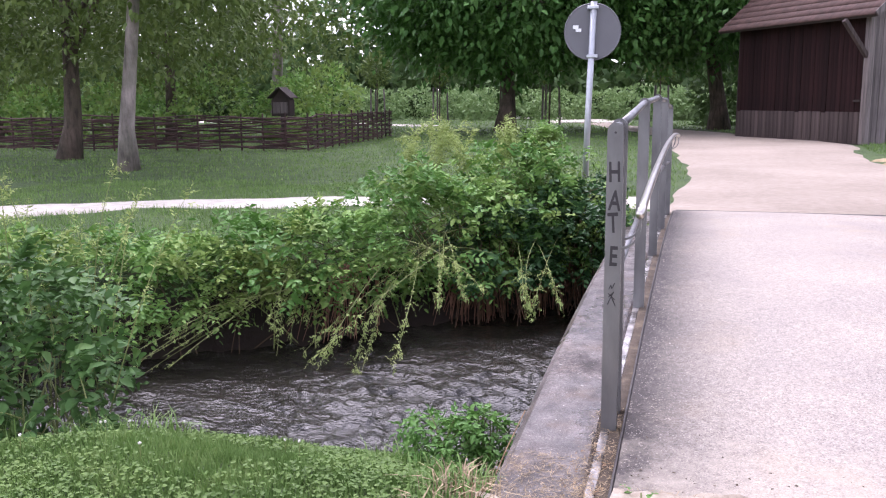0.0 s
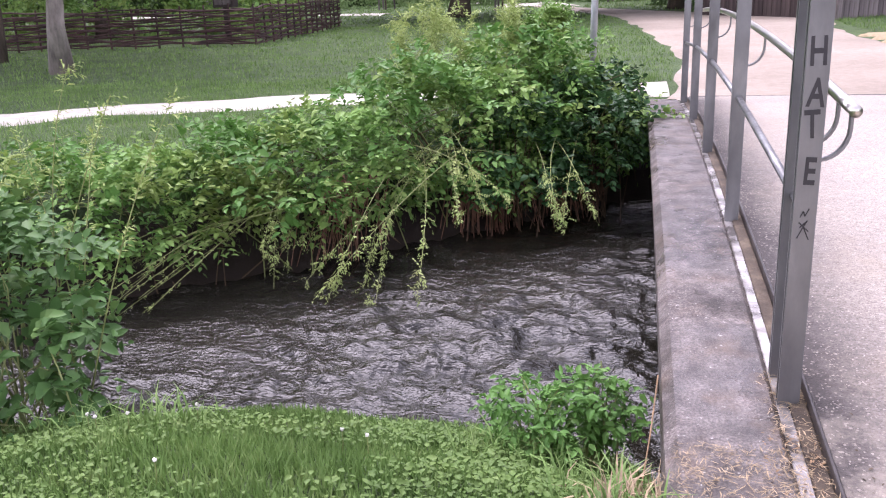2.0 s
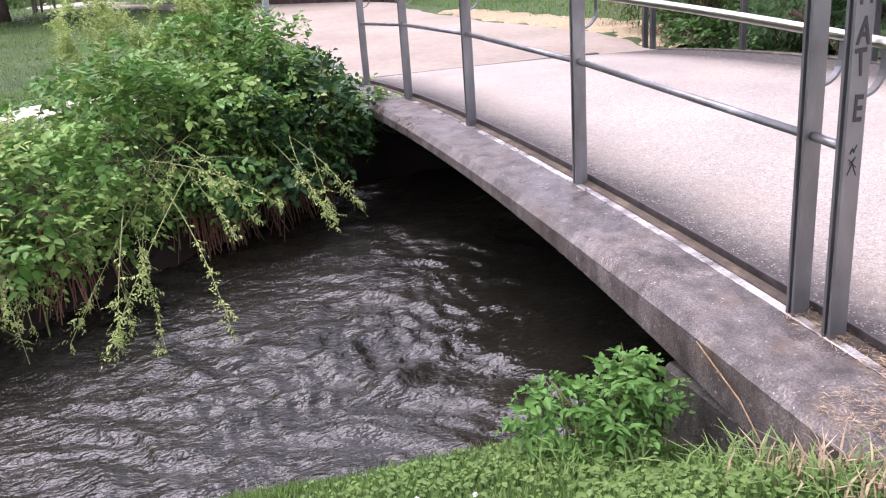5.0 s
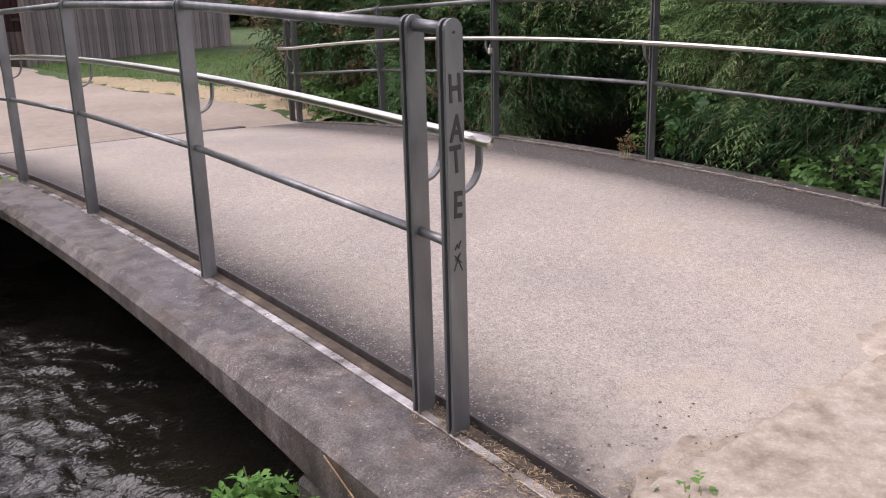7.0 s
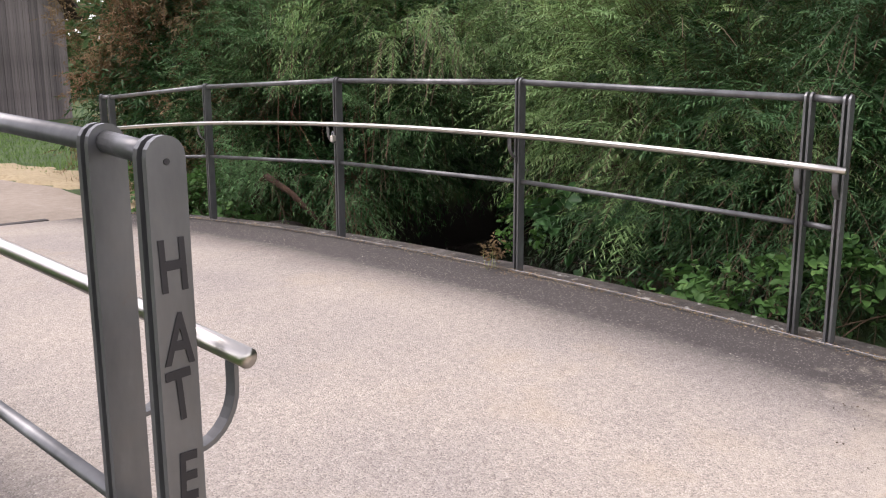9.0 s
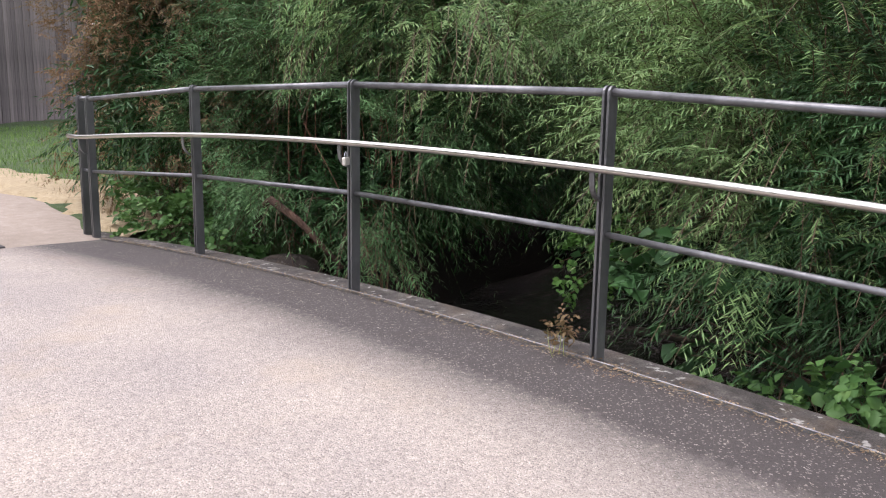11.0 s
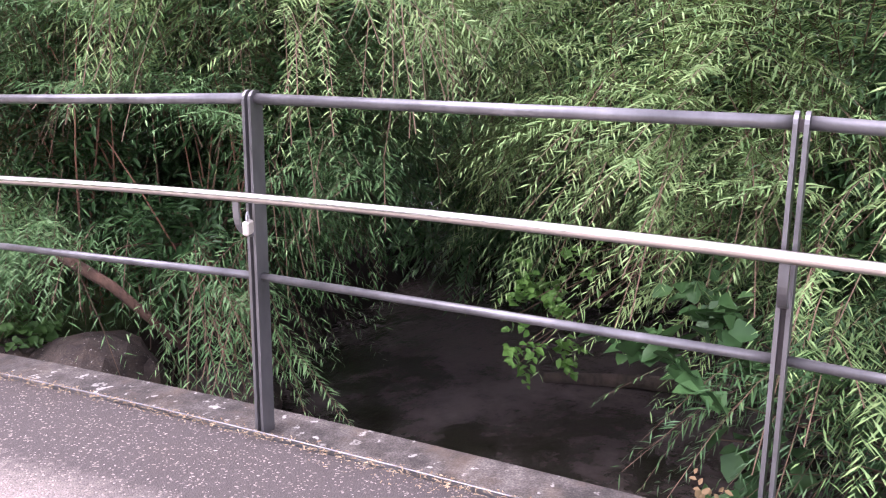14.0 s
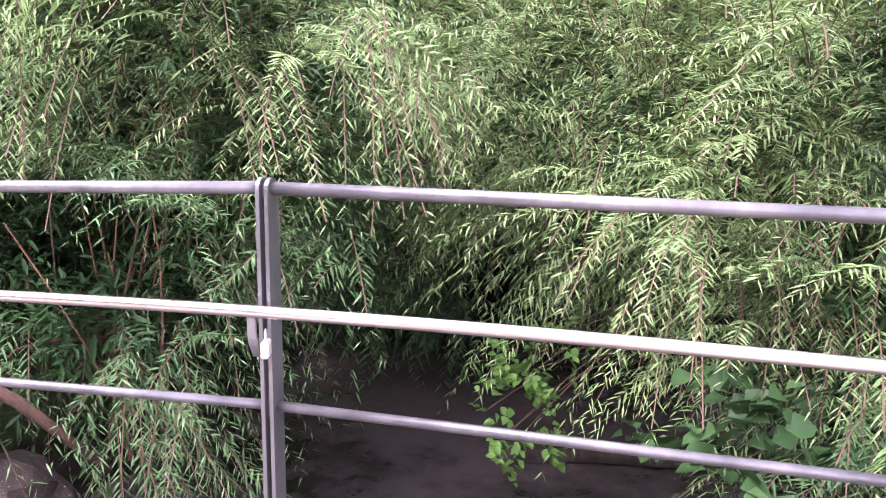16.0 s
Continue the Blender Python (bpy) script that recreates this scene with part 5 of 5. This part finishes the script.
# ---- barn ----
barn = thing("barn", "old timber barn with red-brown boards and clay tile roof", "barn", (4.4, 26.2, -0.05), 36)
LEN, WIDE, EAVE = 5.4, 10.6, 3.62
part("wall", Mesh().box(0.06, 0.06, 0, WIDE, LEN, EAVE), M_DARKWOOD, barn, "dark inner wall")
board = Mesh().box(-0.012, 0.0, 0.0, 0.012, 0.168, EAVE - 0.85, 0.004).data("board")
low = Mesh().box(-0.014, 0.0, 0.0, 0.014, 0.168, 0.88, 0.004).data("board")
for k in range(int(LEN / 0.175)):
    b = part("board", board, M_EAVE_REDBOARD, barn)
    b.matrix_basis = pose(0.03 + 0.006 * math.sin(k * 2.1), 0.06 + k * 0.175, 0.85)
    b = part("board", low, M_LOWBOARD, barn)
    b.matrix_basis = pose(0.022 + 0.006 * math.sin(k * 3.3), 0.06 + k * 0.175, 0.0)
gable_low = Mesh().box(0.0, -0.012, 0.0, 0.168, 0.012, 4.1, 0.004).data("board")
ridge = EAVE + WIDE / 2 * 0.82
for k in range(int(WIDE / 0.175)):
    x = 0.1 + k * 0.175
    top = min(EAVE + min(x, WIDE - x) * 0.82, ridge)
    b = part("board", gable_low if top > 4.12 else Mesh().box(0.0, -0.012, 0.0, 0.168, 0.012, top, 0.004), M_GREYBOARD, barn)
    b.matrix_basis = pose(x, 0.02 + 0.006 * math.sin(k * 2.7), 0.0)
    if top > 4.2:
        b = part("board", Mesh().box(0.0, -0.012, 0.0, 0.168, 0.012, top - 4.06, 0.004), M_GREYBOARD, barn)
        b.matrix_basis = pose(x, -0.06 + 0.006 * math.sin(k * 1.9), 4.06)
part("corner_post", Mesh().box(-0.05, -0.05, 0, 0.14, 0.14, EAVE, 0.012), M_GREYBOARD, barn)
part("sill_beam", Mesh().box(0.6, -0.09, 4.0, WIDE - 0.6, 0.0, 4.08, 0.01), M_GREYBOARD, barn)
part("brace", Mesh().box(-0.06, -0.06, 0, 0.06, 0.06, 1.25, 0.01, Matrix.Translation((-0.03, 0.05, 2.35)) @ Matrix.Rotation(radians(-42), 4, "Y")), M_LOWBOARD, barn)
part("bolt", Mesh().box(-0.05, 0.16, 1.15, 0.0, 0.42, 1.21, 0.01), M_DARKWOOD, barn)
pitch = math.atan(0.82)
over, verge = 0.40, 0.5
for sgn in (1, -1):
    m = Matrix.Translation((WIDE / 2, 0, ridge + 0.12)) @ (Matrix.Rotation(radians(180), 4, "Z") @ Matrix.Translation((0, -LEN, 0)) if sgn < 0 else Matrix.Identity(4)) @ Matrix.Rotation(-pitch, 4, "Y")
    run = (WIDE / 2 + over) / math.cos(pitch)
    roof = part("roof", Mesh().box(-run, -verge, -0.10, 0, LEN + verge, -0.02, 0.0, m), M_DARKWOOD, barn)
    tiles = []
    rngt = np.random.default_rng(3)
    for r in range(int(run / 0.30)):
        for c in range(int((LEN + 2 * verge) / 0.20)):
            x0, y0 = -run + r * 0.30 - 0.02, -verge + c * 0.20 + (r % 2) * 0.02
            tz = rngt.uniform(0, 0.012)
            q = [(x0, y0, 0.02 + tz), (x0, y0 + 0.188, 0.02 + tz), (x0 + 0.36, y0 + 0.188, 0.0), (x0 + 0.36, y0, 0.0), (x0, y0, -0.015 + tz), (x0, y0 + 0.188, -0.015 + tz)]
            tiles.append([m @ Vector(p) for p in q])
    arr = np.array([[tuple(p) for p in q] for q in tiles])
    tagged(part("roof_tile", quads("roof_tile", arr, [(3, 2, 1, 0), (0, 1, 5, 4)], M_TILE), None, roof), kind="stuff")
part("fascia", Mesh().box(-over / 1.0, -verge - 0.03, 0, 0.0, -verge, 0.16, 0.0, Matrix.Translation((0, 0, EAVE - 0.02)) @ Matrix.Rotation(-pitch, 4, "Y") @ Matrix.Translation((0, 0, 0))), M_GREYBOARD, barn)


# ---- young staked trees ----
def young_tree(seed, place):
    rng = np.random.default_rng(seed)
    ob = thing("sapling", "young tree tied between wooden stakes", "tree", place, group="young trees on the meadow")
    part("trunk", Mesh().tube([(0, 0, 0), (0.03, 0, 1.5), (0, 0.02, 3.2)], (0.05, 0.04, 0.02), 7), M_BARK, ob)
    n = 900
    d = unit(rng.normal(size=(n, 3)))
    base = np.array((0, 0, 3.1)) + d * np.array((0.9, 0.9, 1.1)) * rng.uniform(0.3, 1, (n, 1))
    side = unit(np.cross(d, rng.normal(size=d.shape)))
    part("crown", quads("crown", leaf_shapes(base, d, side, np.full(n, 0.2), np.full(n, 0.1)), LEAF_FACES, M_TREE), None, ob)
    for a in (0, 120, 240):
        part("stake", Mesh().tube([(0.5 * math.cos(radians(a)), 0.5 * math.sin(radians(a)), 0), (0.45 * math.cos(radians(a)), 0.45 * math.sin(radians(a)), 1.9)], 0.05, 7), M_GREYBOARD, ob)


for k, p in enumerate(((-14.0, 48.0, 0), (-6.6, 41.0, 0), (-2.0, 50.0, 0), (-18.5, 50.0, 0))):
    young_tree(60 + k, p)


# ---- grass ----
def blades(rng, xy, height, width, lean=0.5, bent=False):
    """Grass blades; bent ones have a knee and two faces."""
    n = len(xy)
    base = np.stack([xy[:, 0], xy[:, 1], ground_level(xy[:, 0], xy[:, 1]) - 0.008], 1)
    a = rng.uniform(0, 2 * math.pi, n)
    out = np.stack([np.cos(a), np.sin(a), np.zeros(n)], 1)
    side = np.stack([-np.sin(a), np.cos(a), np.zeros(n)], 1)
    h = height * rng.uniform(0.4, 1.25, (n, 1))
    w = width * rng.uniform(0.6, 1.3, (n, 1)) * 0.5
    up = np.array((0, 0, 1.0))
    ln = lean * rng.uniform(0.1, 1.3, (n, 1))
    tip = base + up * h * (1 - 0.25 * ln) + out * h * ln
    if not bent:
        return np.stack([base - side * w, base + side * w, tip + side * w * 0.25, tip - side * w * 0.25], 1)
    mid = base + up * h * 0.65 + out * h * ln * 0.4
    return np.stack([base - side * w, base + side * w, mid + side * w * 0.8, mid - side * w * 0.8, tip + side * w * 0.12, tip - side * w * 0.12], 1)


BLADE_FACES, BENT_FACES = [(0, 1, 2, 3)], [(0, 1, 2, 3), (3, 2, 4, 5)]


def pale_path(x):
    return np.interp(x, (-30, -12, -8, -6.2, -4.2, -0.3), (-8, 5.6, 8.4, 9.6, 10.4, 10.9)), np.interp(x, (-30.6, -12.6, -8.6, -6.7, -4.5, -0.3), (-7, 6.6, 9.3, 10.5, 11.3, 12.3))


def lawn(x, y):
    """Where grass grows: off the paths, the bridge and the brook."""
    n, f = pale_path(x)
    ok = ~((y > n + 0.03) & (y < f - 0.03) & (x < -0.3))
    ok &= ~((x > -0.34 - 0.06 * np.sin(5 * y)) & (x < 3.85) & (y < 10.5)) & ~((x > -0.57) & (x < 3.55) & (y > 2.55) & (y < 10.5))
    ok &= ~((y > 10.4) & (x > np.interp(y, (10.4, 13, 16, 24, 32, 42), (-0.35, -0.2, -0.05, -0.65, -1.6, -4.5))) & (x < np.interp(y, (10.4, 13, 17, 22, 26.3, 33, 42), (3.6, 4.4, 4.1, 4.0, 4.3, 1.4, -3.2))))
    return ok & (ground_level(x, y) > -0.62)


def grass(name, label, seed, count, xr, yr, height, width, fade=0.01):
    rng = np.random.default_rng(seed)
    x, y = rng.uniform(*xr, count), rng.uniform(*yr, count)
    k = lawn(x, y) & (rng.random(count) < np.minimum(x - xr[0], y - yr[0]) / fade)
    xy = np.stack([x[k], y[k]], 1)
    clump = 0.5 + 0.5 * np.sin(2.3 * xy[:, 0] + 1.1 * np.sin(1.9 * xy[:, 1])) * np.sin(2.9 * xy[:, 1] + 0.7 * xy[:, 0])
    v = blades(rng, xy, (height * (0.7 + 0.6 * clump))[:, None], width)
    tagged(part(name, quads(name, v, BLADE_FACES, M_GRASS), None), label, "grass", "", "stuff")


grass("grass", "short green lawn on the near bank", 71, 190000, (-5.0, -0.3), (0.8, 4.4), 0.045, 0.008, 1.2)
grass("grass", "lawn beyond the brook before the pale path", 72, 50000, (-10, -0.4), (6.5, 13), 0.06, 0.009)
grass("grass", "mown park lawn under the trees", 73, 60000, (-22, 0), (12, 30), 0.06, 0.018)
grass("grass", "green verge beside the barn", 74, 22000, (3.6, 12), (10.6, 27), 0.09, 0.014)
grass("grass", "far park lawn", 75, 20000, (-26, 8), (30, 52), 0.08, 0.04)

# flat clover and broad leaves between the blades
rngc = np.random.default_rng(77)
cxy = np.stack([rngc.uniform(-3.2, -0.5, 15000), rngc.uniform(2.3, 4.1, 15000)], 1)
patchy = np.sin(3.1 * cxy[:, 0] + 1.3 * np.sin(2.7 * cxy[:, 1])) * np.sin(3.9 * cxy[:, 1] + 1.1 * cxy[:, 0]) + rngc.uniform(-0.5, 0.5, 15000)
cxy = cxy[(patchy > -0.05) & lawn(cxy[:, 0], cxy[:, 1])]
cn = len(cxy)
ca = rngc.uniform(0, 2 * math.pi, cn)
cway = unit(np.stack([np.cos(ca), np.sin(ca), rngc.uniform(-0.1, 0.4, cn)], 1))
cbase = np.stack([cxy[:, 0], cxy[:, 1], ground_level(cxy[:, 0], cxy[:, 1]) + rngc.uniform(0.012, 0.05, cn)], 1)
cside = unit(np.cross(cway, np.array((0, 0, 1.0)) + 0.3 * rngc.normal(size=(cn, 3))))
clen = rngc.uniform(0.012, 0.026, cn)
tagged(part("clover_leaf", quads("clover_leaf", leaf_shapes(cbase, cway, cside, clen, clen * 0.75), LEAF_FACES, M_CLOVER), None), "small clover leaves in the short grass", "clover", "", "stuff")


def tussock(place, seed, n, height, label, material=None):
    rng = np.random.default_rng(seed)
    xy = rng.normal(size=(n, 2)) * 0.07
    v = blades(rng, xy + np.array(place), np.full((n, 1), height), 0.007, 0.9, True) - np.array((*place, 0))
    ob = tagged(part("grass_tuft", quads("grass_tuft", v, BENT_FACES, material or M_GRASS), None), label, "grass", "grass tufts on the bank", "stuff")
    ob.matrix_basis = pose(*place, 0)


for k, (x, y, h) in enumerate(((-2.25, 3.6, 0.15), (-2.4, 3.55, 0.13), (-2.6, 3.5, 0.14), (-0.92, 3.62, 0.13), (-0.66, 3.3, 0.13), (-0.68, 3.0, 0.11), (-0.6, 2.65, 0.11), (-1.05, 3.6, 0.13), (-2.9, 3.3, 0.16))):
    tussock((x, y), 80 + k, 90, h, "tuft of longer green grass")
rngd = np.random.default_rng(12)
for k in range(8):
    xx, yy = rngd.uniform(-2.6, -0.9), rngd.uniform(2.9, 3.7)
    zz = float(ground_level(xx, yy))
    fl = thing("clover", "small white clover head in the grass", "flower", (xx, yy, zz), group="clover heads")
    part("stalk", Mesh().tube([(0, 0, 0), (0.006, 0, 0.05), (0.004, 0.004, 0.09)], 0.0015, 5), M_STEM, fl)
    hd = Mesh()
    for q in unit(rngd.normal(size=(26, 3))):
        hd.tube([(0.004, 0.004, 0.094), tuple(np.array((0.004, 0.004, 0.094)) + q * 0.0065)], (0.0014, 0.0018), 4)
    part("head", hd, M_FLOWER, fl)


# ---- yellow-green shoots and hanging stems on the far bank ----
def shoots(name, label, seed, feet, leaf_material, leaf=0.03, wid=0.012, per=34, radius=0.004, start=0.3):
    """Arching stems with small leaves; feet are (foot, middle, tip)."""
    rng = np.random.default_rng(seed)
    o = np.array(feet[0][0], float)
    ob = thing(name, label, "plant", tuple(o))
    paths, base, way = [], [], []
    for f, m, t in feet:
        f, m, t = (np.array(q, float) - o for q in (f, m, t))
        s = np.linspace(0, 1, 12)[:, None]
        p = f * (1 - s) ** 2 + 2 * m * s * (1 - s) + t * s ** 2
        paths.append(p)
        u = start + (1 - start) * rng.uniform(0, 1, (per, 1)) ** 0.6
        b = f * (1 - u) ** 2 + 2 * m * u * (1 - u) + t * u ** 2
        base.append(b + rng.normal(size=b.shape) * 0.008)
        tn = unit(2 * (1 - u) * (m - f) + 2 * u * (t - m))
        way.append(unit(tn + rng.normal(size=b.shape) * 0.7))
    tagged(part("stalkwork", stems(paths, radius, 5), M_STEM, ob), kind="stuff")
    base, way = np.concatenate(base), np.concatenate(way)
    part("foliage", quads("foliage", sprays(rng, base, way, rng.uniform(1.5, 3.2, len(base)) * leaf, 6, leaf, wid, 0.2), LEAF_FACES, leaf_material), None, ob)


def fan(seed, n, foot, tip, mid_lift, jf=0.12, jt=0.2):
    r = np.random.default_rng(seed)
    out = []
    for _ in range(n):
        f = np.array(foot) + r.normal(size=3) * np.array((jf, jf, 0.02))
        t = np.array(tip) + r.normal(size=3) * np.array((jt, jt, jt * 0.6))
        out.append((f, (f + t) / 2 + np.array((0, 0, mid_lift)) + r.normal(size=3) * 0.05, t))
    return out


shoots("wild_shoots", "yellow-green flowering stems hanging over the water", 91, fan(1, 9, (-2.2, 7.7, 0.0), (-2.5, 6.15, -0.5), 0.16, 0.3, 0.28), M_YELLOW, 0.03, 0.012, 26, start=0.45)
shoots("wild_shoots", "yellow-green flowering stems hanging over the water", 92, fan(2, 6, (-2.1, 7.9, 0.1), (-1.7, 6.75, -0.35), 0.18, 0.25, 0.25), M_YELLOW, 0.03, 0.012, 26, start=0.45)
shoots("wild_shoots", "yellow-green shoot reaching out beside the bridge", 93, fan(3, 4, (-1.5, 8.2, 0.05), (-1.1, 7.05, -0.36), 0.12, 0.12, 0.12), M_YELLOW, 0.03, 0.012, 22, start=0.5)
shoots("wild_shoots", "dry straw-coloured stems leaning over the water", 94, fan(4, 15, (-2.9, 6.9, -0.12), (-4.0, 5.6, -0.55), 0.08, 0.3, 0.25), M_YELLOW, 0.018, 0.006, 14)
shoots("wild_shoots", "upright yellow-green flowering shoots on the bush", 95, fan(5, 16, (-2.5, 8.6, 0.2), (-2.45, 8.9, 0.95), 0.1, 0.25, 0.22), M_YELLOW, 0.045, 0.016, 42)
shoots("wild_shoots", "upright pale shoots above the bush", 96, fan(6, 7, (-1.75, 8.9, 0.3), (-1.75, 9.0, 0.95), 0.1, 0.1, 0.1), M_YELLOW, 0.04, 0.016, 40)
shoots("wild_shoots", "upright green leafy shoots above the bush", 97, fan(7, 12, (-1.45, 9.0, 0.3), (-1.42, 9.15, 0.95), 0.1, 0.13, 0.12), M_BUSH, 0.06, 0.028, 34)
shoots("wild_shoots", "thin flowering stalks on the near bank", 98, fan(8, 14, (-3.3, 3.9, -0.3), (-3.2, 4.0, 0.85), 0.1, 0.25, 0.3), M_YELLOW, 0.034, 0.010, 20, start=0.4)
shoots("wild_shoots", "yellow-green stems hanging over the water", 99, fan(9, 5, (-3.1, 7.2, 0.0), (-2.95, 6.1, -0.5), 0.25, 0.12, 0.1), M_YELLOW, 0.026, 0.011, 20)

# ---- exposed roots on the far bank ----
rngr = np.random.default_rng(14)
roots = Mesh()
for k in range(300):
    x = rngr.choice((-1.15, -1.3, -1.75, -1.85, -2.8)) + rngr.normal() * 0.10
    y = float(bank_far(x)) + rngr.uniform(0.05, 0.35)
    z = float(ground_level(x, y))
    dx, ln = rngr.normal() * 0.12, rngr.uniform(0.25, 0.6)
    roots.tube([(x, y + 0.1, -0.15), (x + dx * 0.5, y - 0.12, -0.3 + rngr.uniform(-0.05, 0.05)), (x + dx, y - 0.22 - rngr.uniform(0, 0.15), max(-0.3 - ln * 0.8, -0.74))], (0.007, 0.006, 0.003), 4, False)
tagged(part("root_curtain", roots, M_ROOT, None), "reddish-brown roots hanging from the undercut bank", "roots", "", "stuff")

# ---- rocks by the far downstream bank ----
for k, (x, y, z, r) in enumerate(((4.15, 9.1, -0.30, 0.36), (4.0, 9.6, -0.35, 0.32), (4.8, 8.8, -0.6, 0.32), (3.9, 8.9, -0.6, 0.26), (5.6, 5.1, -0.62, 0.3), (4.6, 5.0, -0.6, 0.3))):
    bm = bmesh.new()
    bmesh.ops.create_icosphere(bm, subdivisions=3, radius=r)
    for v in bm.verts:
        n = noise.noise(v.co * 3.5 + Vector((k * 7, 0, 0))) * 0.25 + noise.noise(v.co * 9 + Vector((k * 3, 1, 0))) * 0.06
        v.co *= 1 + n
        v.co.z *= 0.7
    d = bpy.data.meshes.new("rock")
    bm.to_mesh(d)
    bm.free()
    d.materials.append(M_ROCK)
    rock = tagged(new("rock", d), "grey-brown boulder at the water's edge", "rock", "boulders on the bank")
    rock.matrix_basis = pose(x, y, z, 0, 0, 40 * k)

M_DRY = plain("dry_straw", (0.33, 0.25, 0.15), 0.9, vary=0.55, scale=25)
# ---- litter: dry leaves, straw and grit in the gutters ----
rngl = np.random.default_rng(15)


def litter(name, label, spots, n, material, size, slim=0.28):
    pts = []
    for x0, x1, y0, y1, lift, w in spots:
        k = int(n * w)
        x, y = rngl.uniform(x0, x1, k), y0 + (y1 - y0) * rngl.uniform(0, 1, k) ** 1.0
        z = arch((x0 + x1) / 2, y) + lift + rngl.uniform(0, 0.006, k)
        pts.append(np.stack([x, y, z], 1))
    p = np.concatenate(pts)
    a = rngl.uniform(0, 2 * math.pi, len(p))
    way = np.stack([np.cos(a), np.sin(a), rngl.normal(size=len(p)) * 0.18], 1)
    side = unit(np.cross(way, np.array((0, 0, 1.0)) + rngl.normal(size=p.shape) * 0.3))
    ll = size * rngl.uniform(0.3, 1.4, len(p))
    tagged(part(name, quads(name, leaf_shapes(p, unit(way), side, ll, ll * slim, 0.3), LEAF_FACES, material), None), label, "litter", "", "stuff")


litter("leaf_litter", "dry leaf litter and straw in the bridge gutters", [(-0.26, -0.13, 3.0, 3.9, -0.008, 0.30), (-0.30, -0.13, 2.6, 3.4, 0.012, 0.2), (-0.24, -0.12, 5.2, 5.4, -0.008, 0.05), (-0.24, -0.13, 3.9, 10.3, -0.01, 0.12), (3.18, 3.32, 3.0, 6.2, 0.048, 0.28), (3.24, 3.31, 6.2, 10.4, 0.046, 0.12), (3.15, 3.34, 5.45, 5.7, 0.042, 0.06)], 1500, M_DEBRIS, 0.016)
litter("grit", "pale grit and gravel crumbs on the deck edges", [(-0.11, 0.3, 3.0, 10.4, 0.042, 0.4), (2.7, 3.27, 3.0, 10.4, 0.044, 0.4), (0.0, 3.2, 3.0, 4.0, 0.046, 0.2)], 900, M_GRAVEL, 0.009)

# ---- small plants ----
stalk = thing("dry_stalk", "pale dry stalk leaning from the kerb into the grass", "plant", (-0.62, 3.28, -0.14))
part("stalk", Mesh().tube([(0, 0, -0.04), (0.03, 0.2, 0.06), (0.055, 0.46, 0.13)], 0.0025, 6), M_DEBRIS, stalk)
shoots("kerb_weed", "small withered weed at the foot of a railing post", 101, fan(11, 4, (3.27, 5.78, 0.07), (3.26, 5.80, 0.26), 0.02, 0.02, 0.04), M_BROWN_HEDGE, 0.035, 0.02, 5, 0.0025)
broad_bush("weed", "small green weed growing in the sandy verge", 102, [(-0.03, 2.88, 0.06, 0.05, 0.05, 0.02)], 4, 0.032, 0.02, M_FRESH, "weed", wire=4, wire_material=M_STEM)
litter("straw_litter", "dry straw and grass clippings at the bridge end", [(-0.3, 0.4, 2.4, 3.05, 0.056, 0.4), (-0.54, -0.2, 2.9, 3.3, 0.016, 0.25), (-0.5, -0.12, 2.5, 2.98, 0.03, 0.3), (-0.26, -0.15, 3.0, 3.75, 0.014, 0.15)], 4600, M_DRY, 0.024, 0.09)

# dry grass and taller blades where the kerb runs into the bank
for k, (x, y, h) in enumerate(((-0.62, 2.75, 0.11), (-0.45, 2.6, 0.10), (-0.72, 2.95, 0.09), (-0.3, 2.45, 0.09), (-0.74, 3.35, 0.13))):
    tussock((x, y), 120 + k, 70, h, "tuft of grass at the kerb end")
for k, (x, y, h) in enumerate(((0.02, 2.78, 0.07), (-0.2, 2.62, 0.08), (0.22, 2.68, 0.06), (-0.12, 2.86, 0.06), (-0.6, 2.95, 0.12), (-0.62, 3.2, 0.12), (-0.58, 2.7, 0.11), (-0.68, 3.05, 0.1), (-0.66, 2.82, 0.11))):
    tussock((x, y), 140 + k, 60, h, "flattened dry straw at the bridge end", M_DRY)
litter("moss_litter", "pale dry moss and straw crumbs along the deck edge", [(3.236, 3.292, 2.8, 10.4, 0.047, 0.9), (3.17, 3.25, 4.0, 7.0, 0.048, 0.1)], 5200, M_DRY, 0.012)
rngv = np.random.default_rng(33)
for k in range(26):
    yy = rngv.uniform(10.7, 14.5)
    tussock((float(np.interp(yy, (10.5, 13, 17), (3.75, 4.35, 4.1)) + rngv.uniform(-0.3, 0.4)), yy), 160 + k, 60, rngv.uniform(0.06, 0.13), "dry straw-coloured grass tuft on the verge", M_DRY)
litter("crumb", "dark gravel crumbs on the sandy end of the deck", [(-0.1, 3.2, 2.45, 3.25, 0.047, 0.8), (-0.1, 3.2, 3.0, 3.6, 0.048, 0.2)], 1100, M_SILT, 0.011, 0.6)
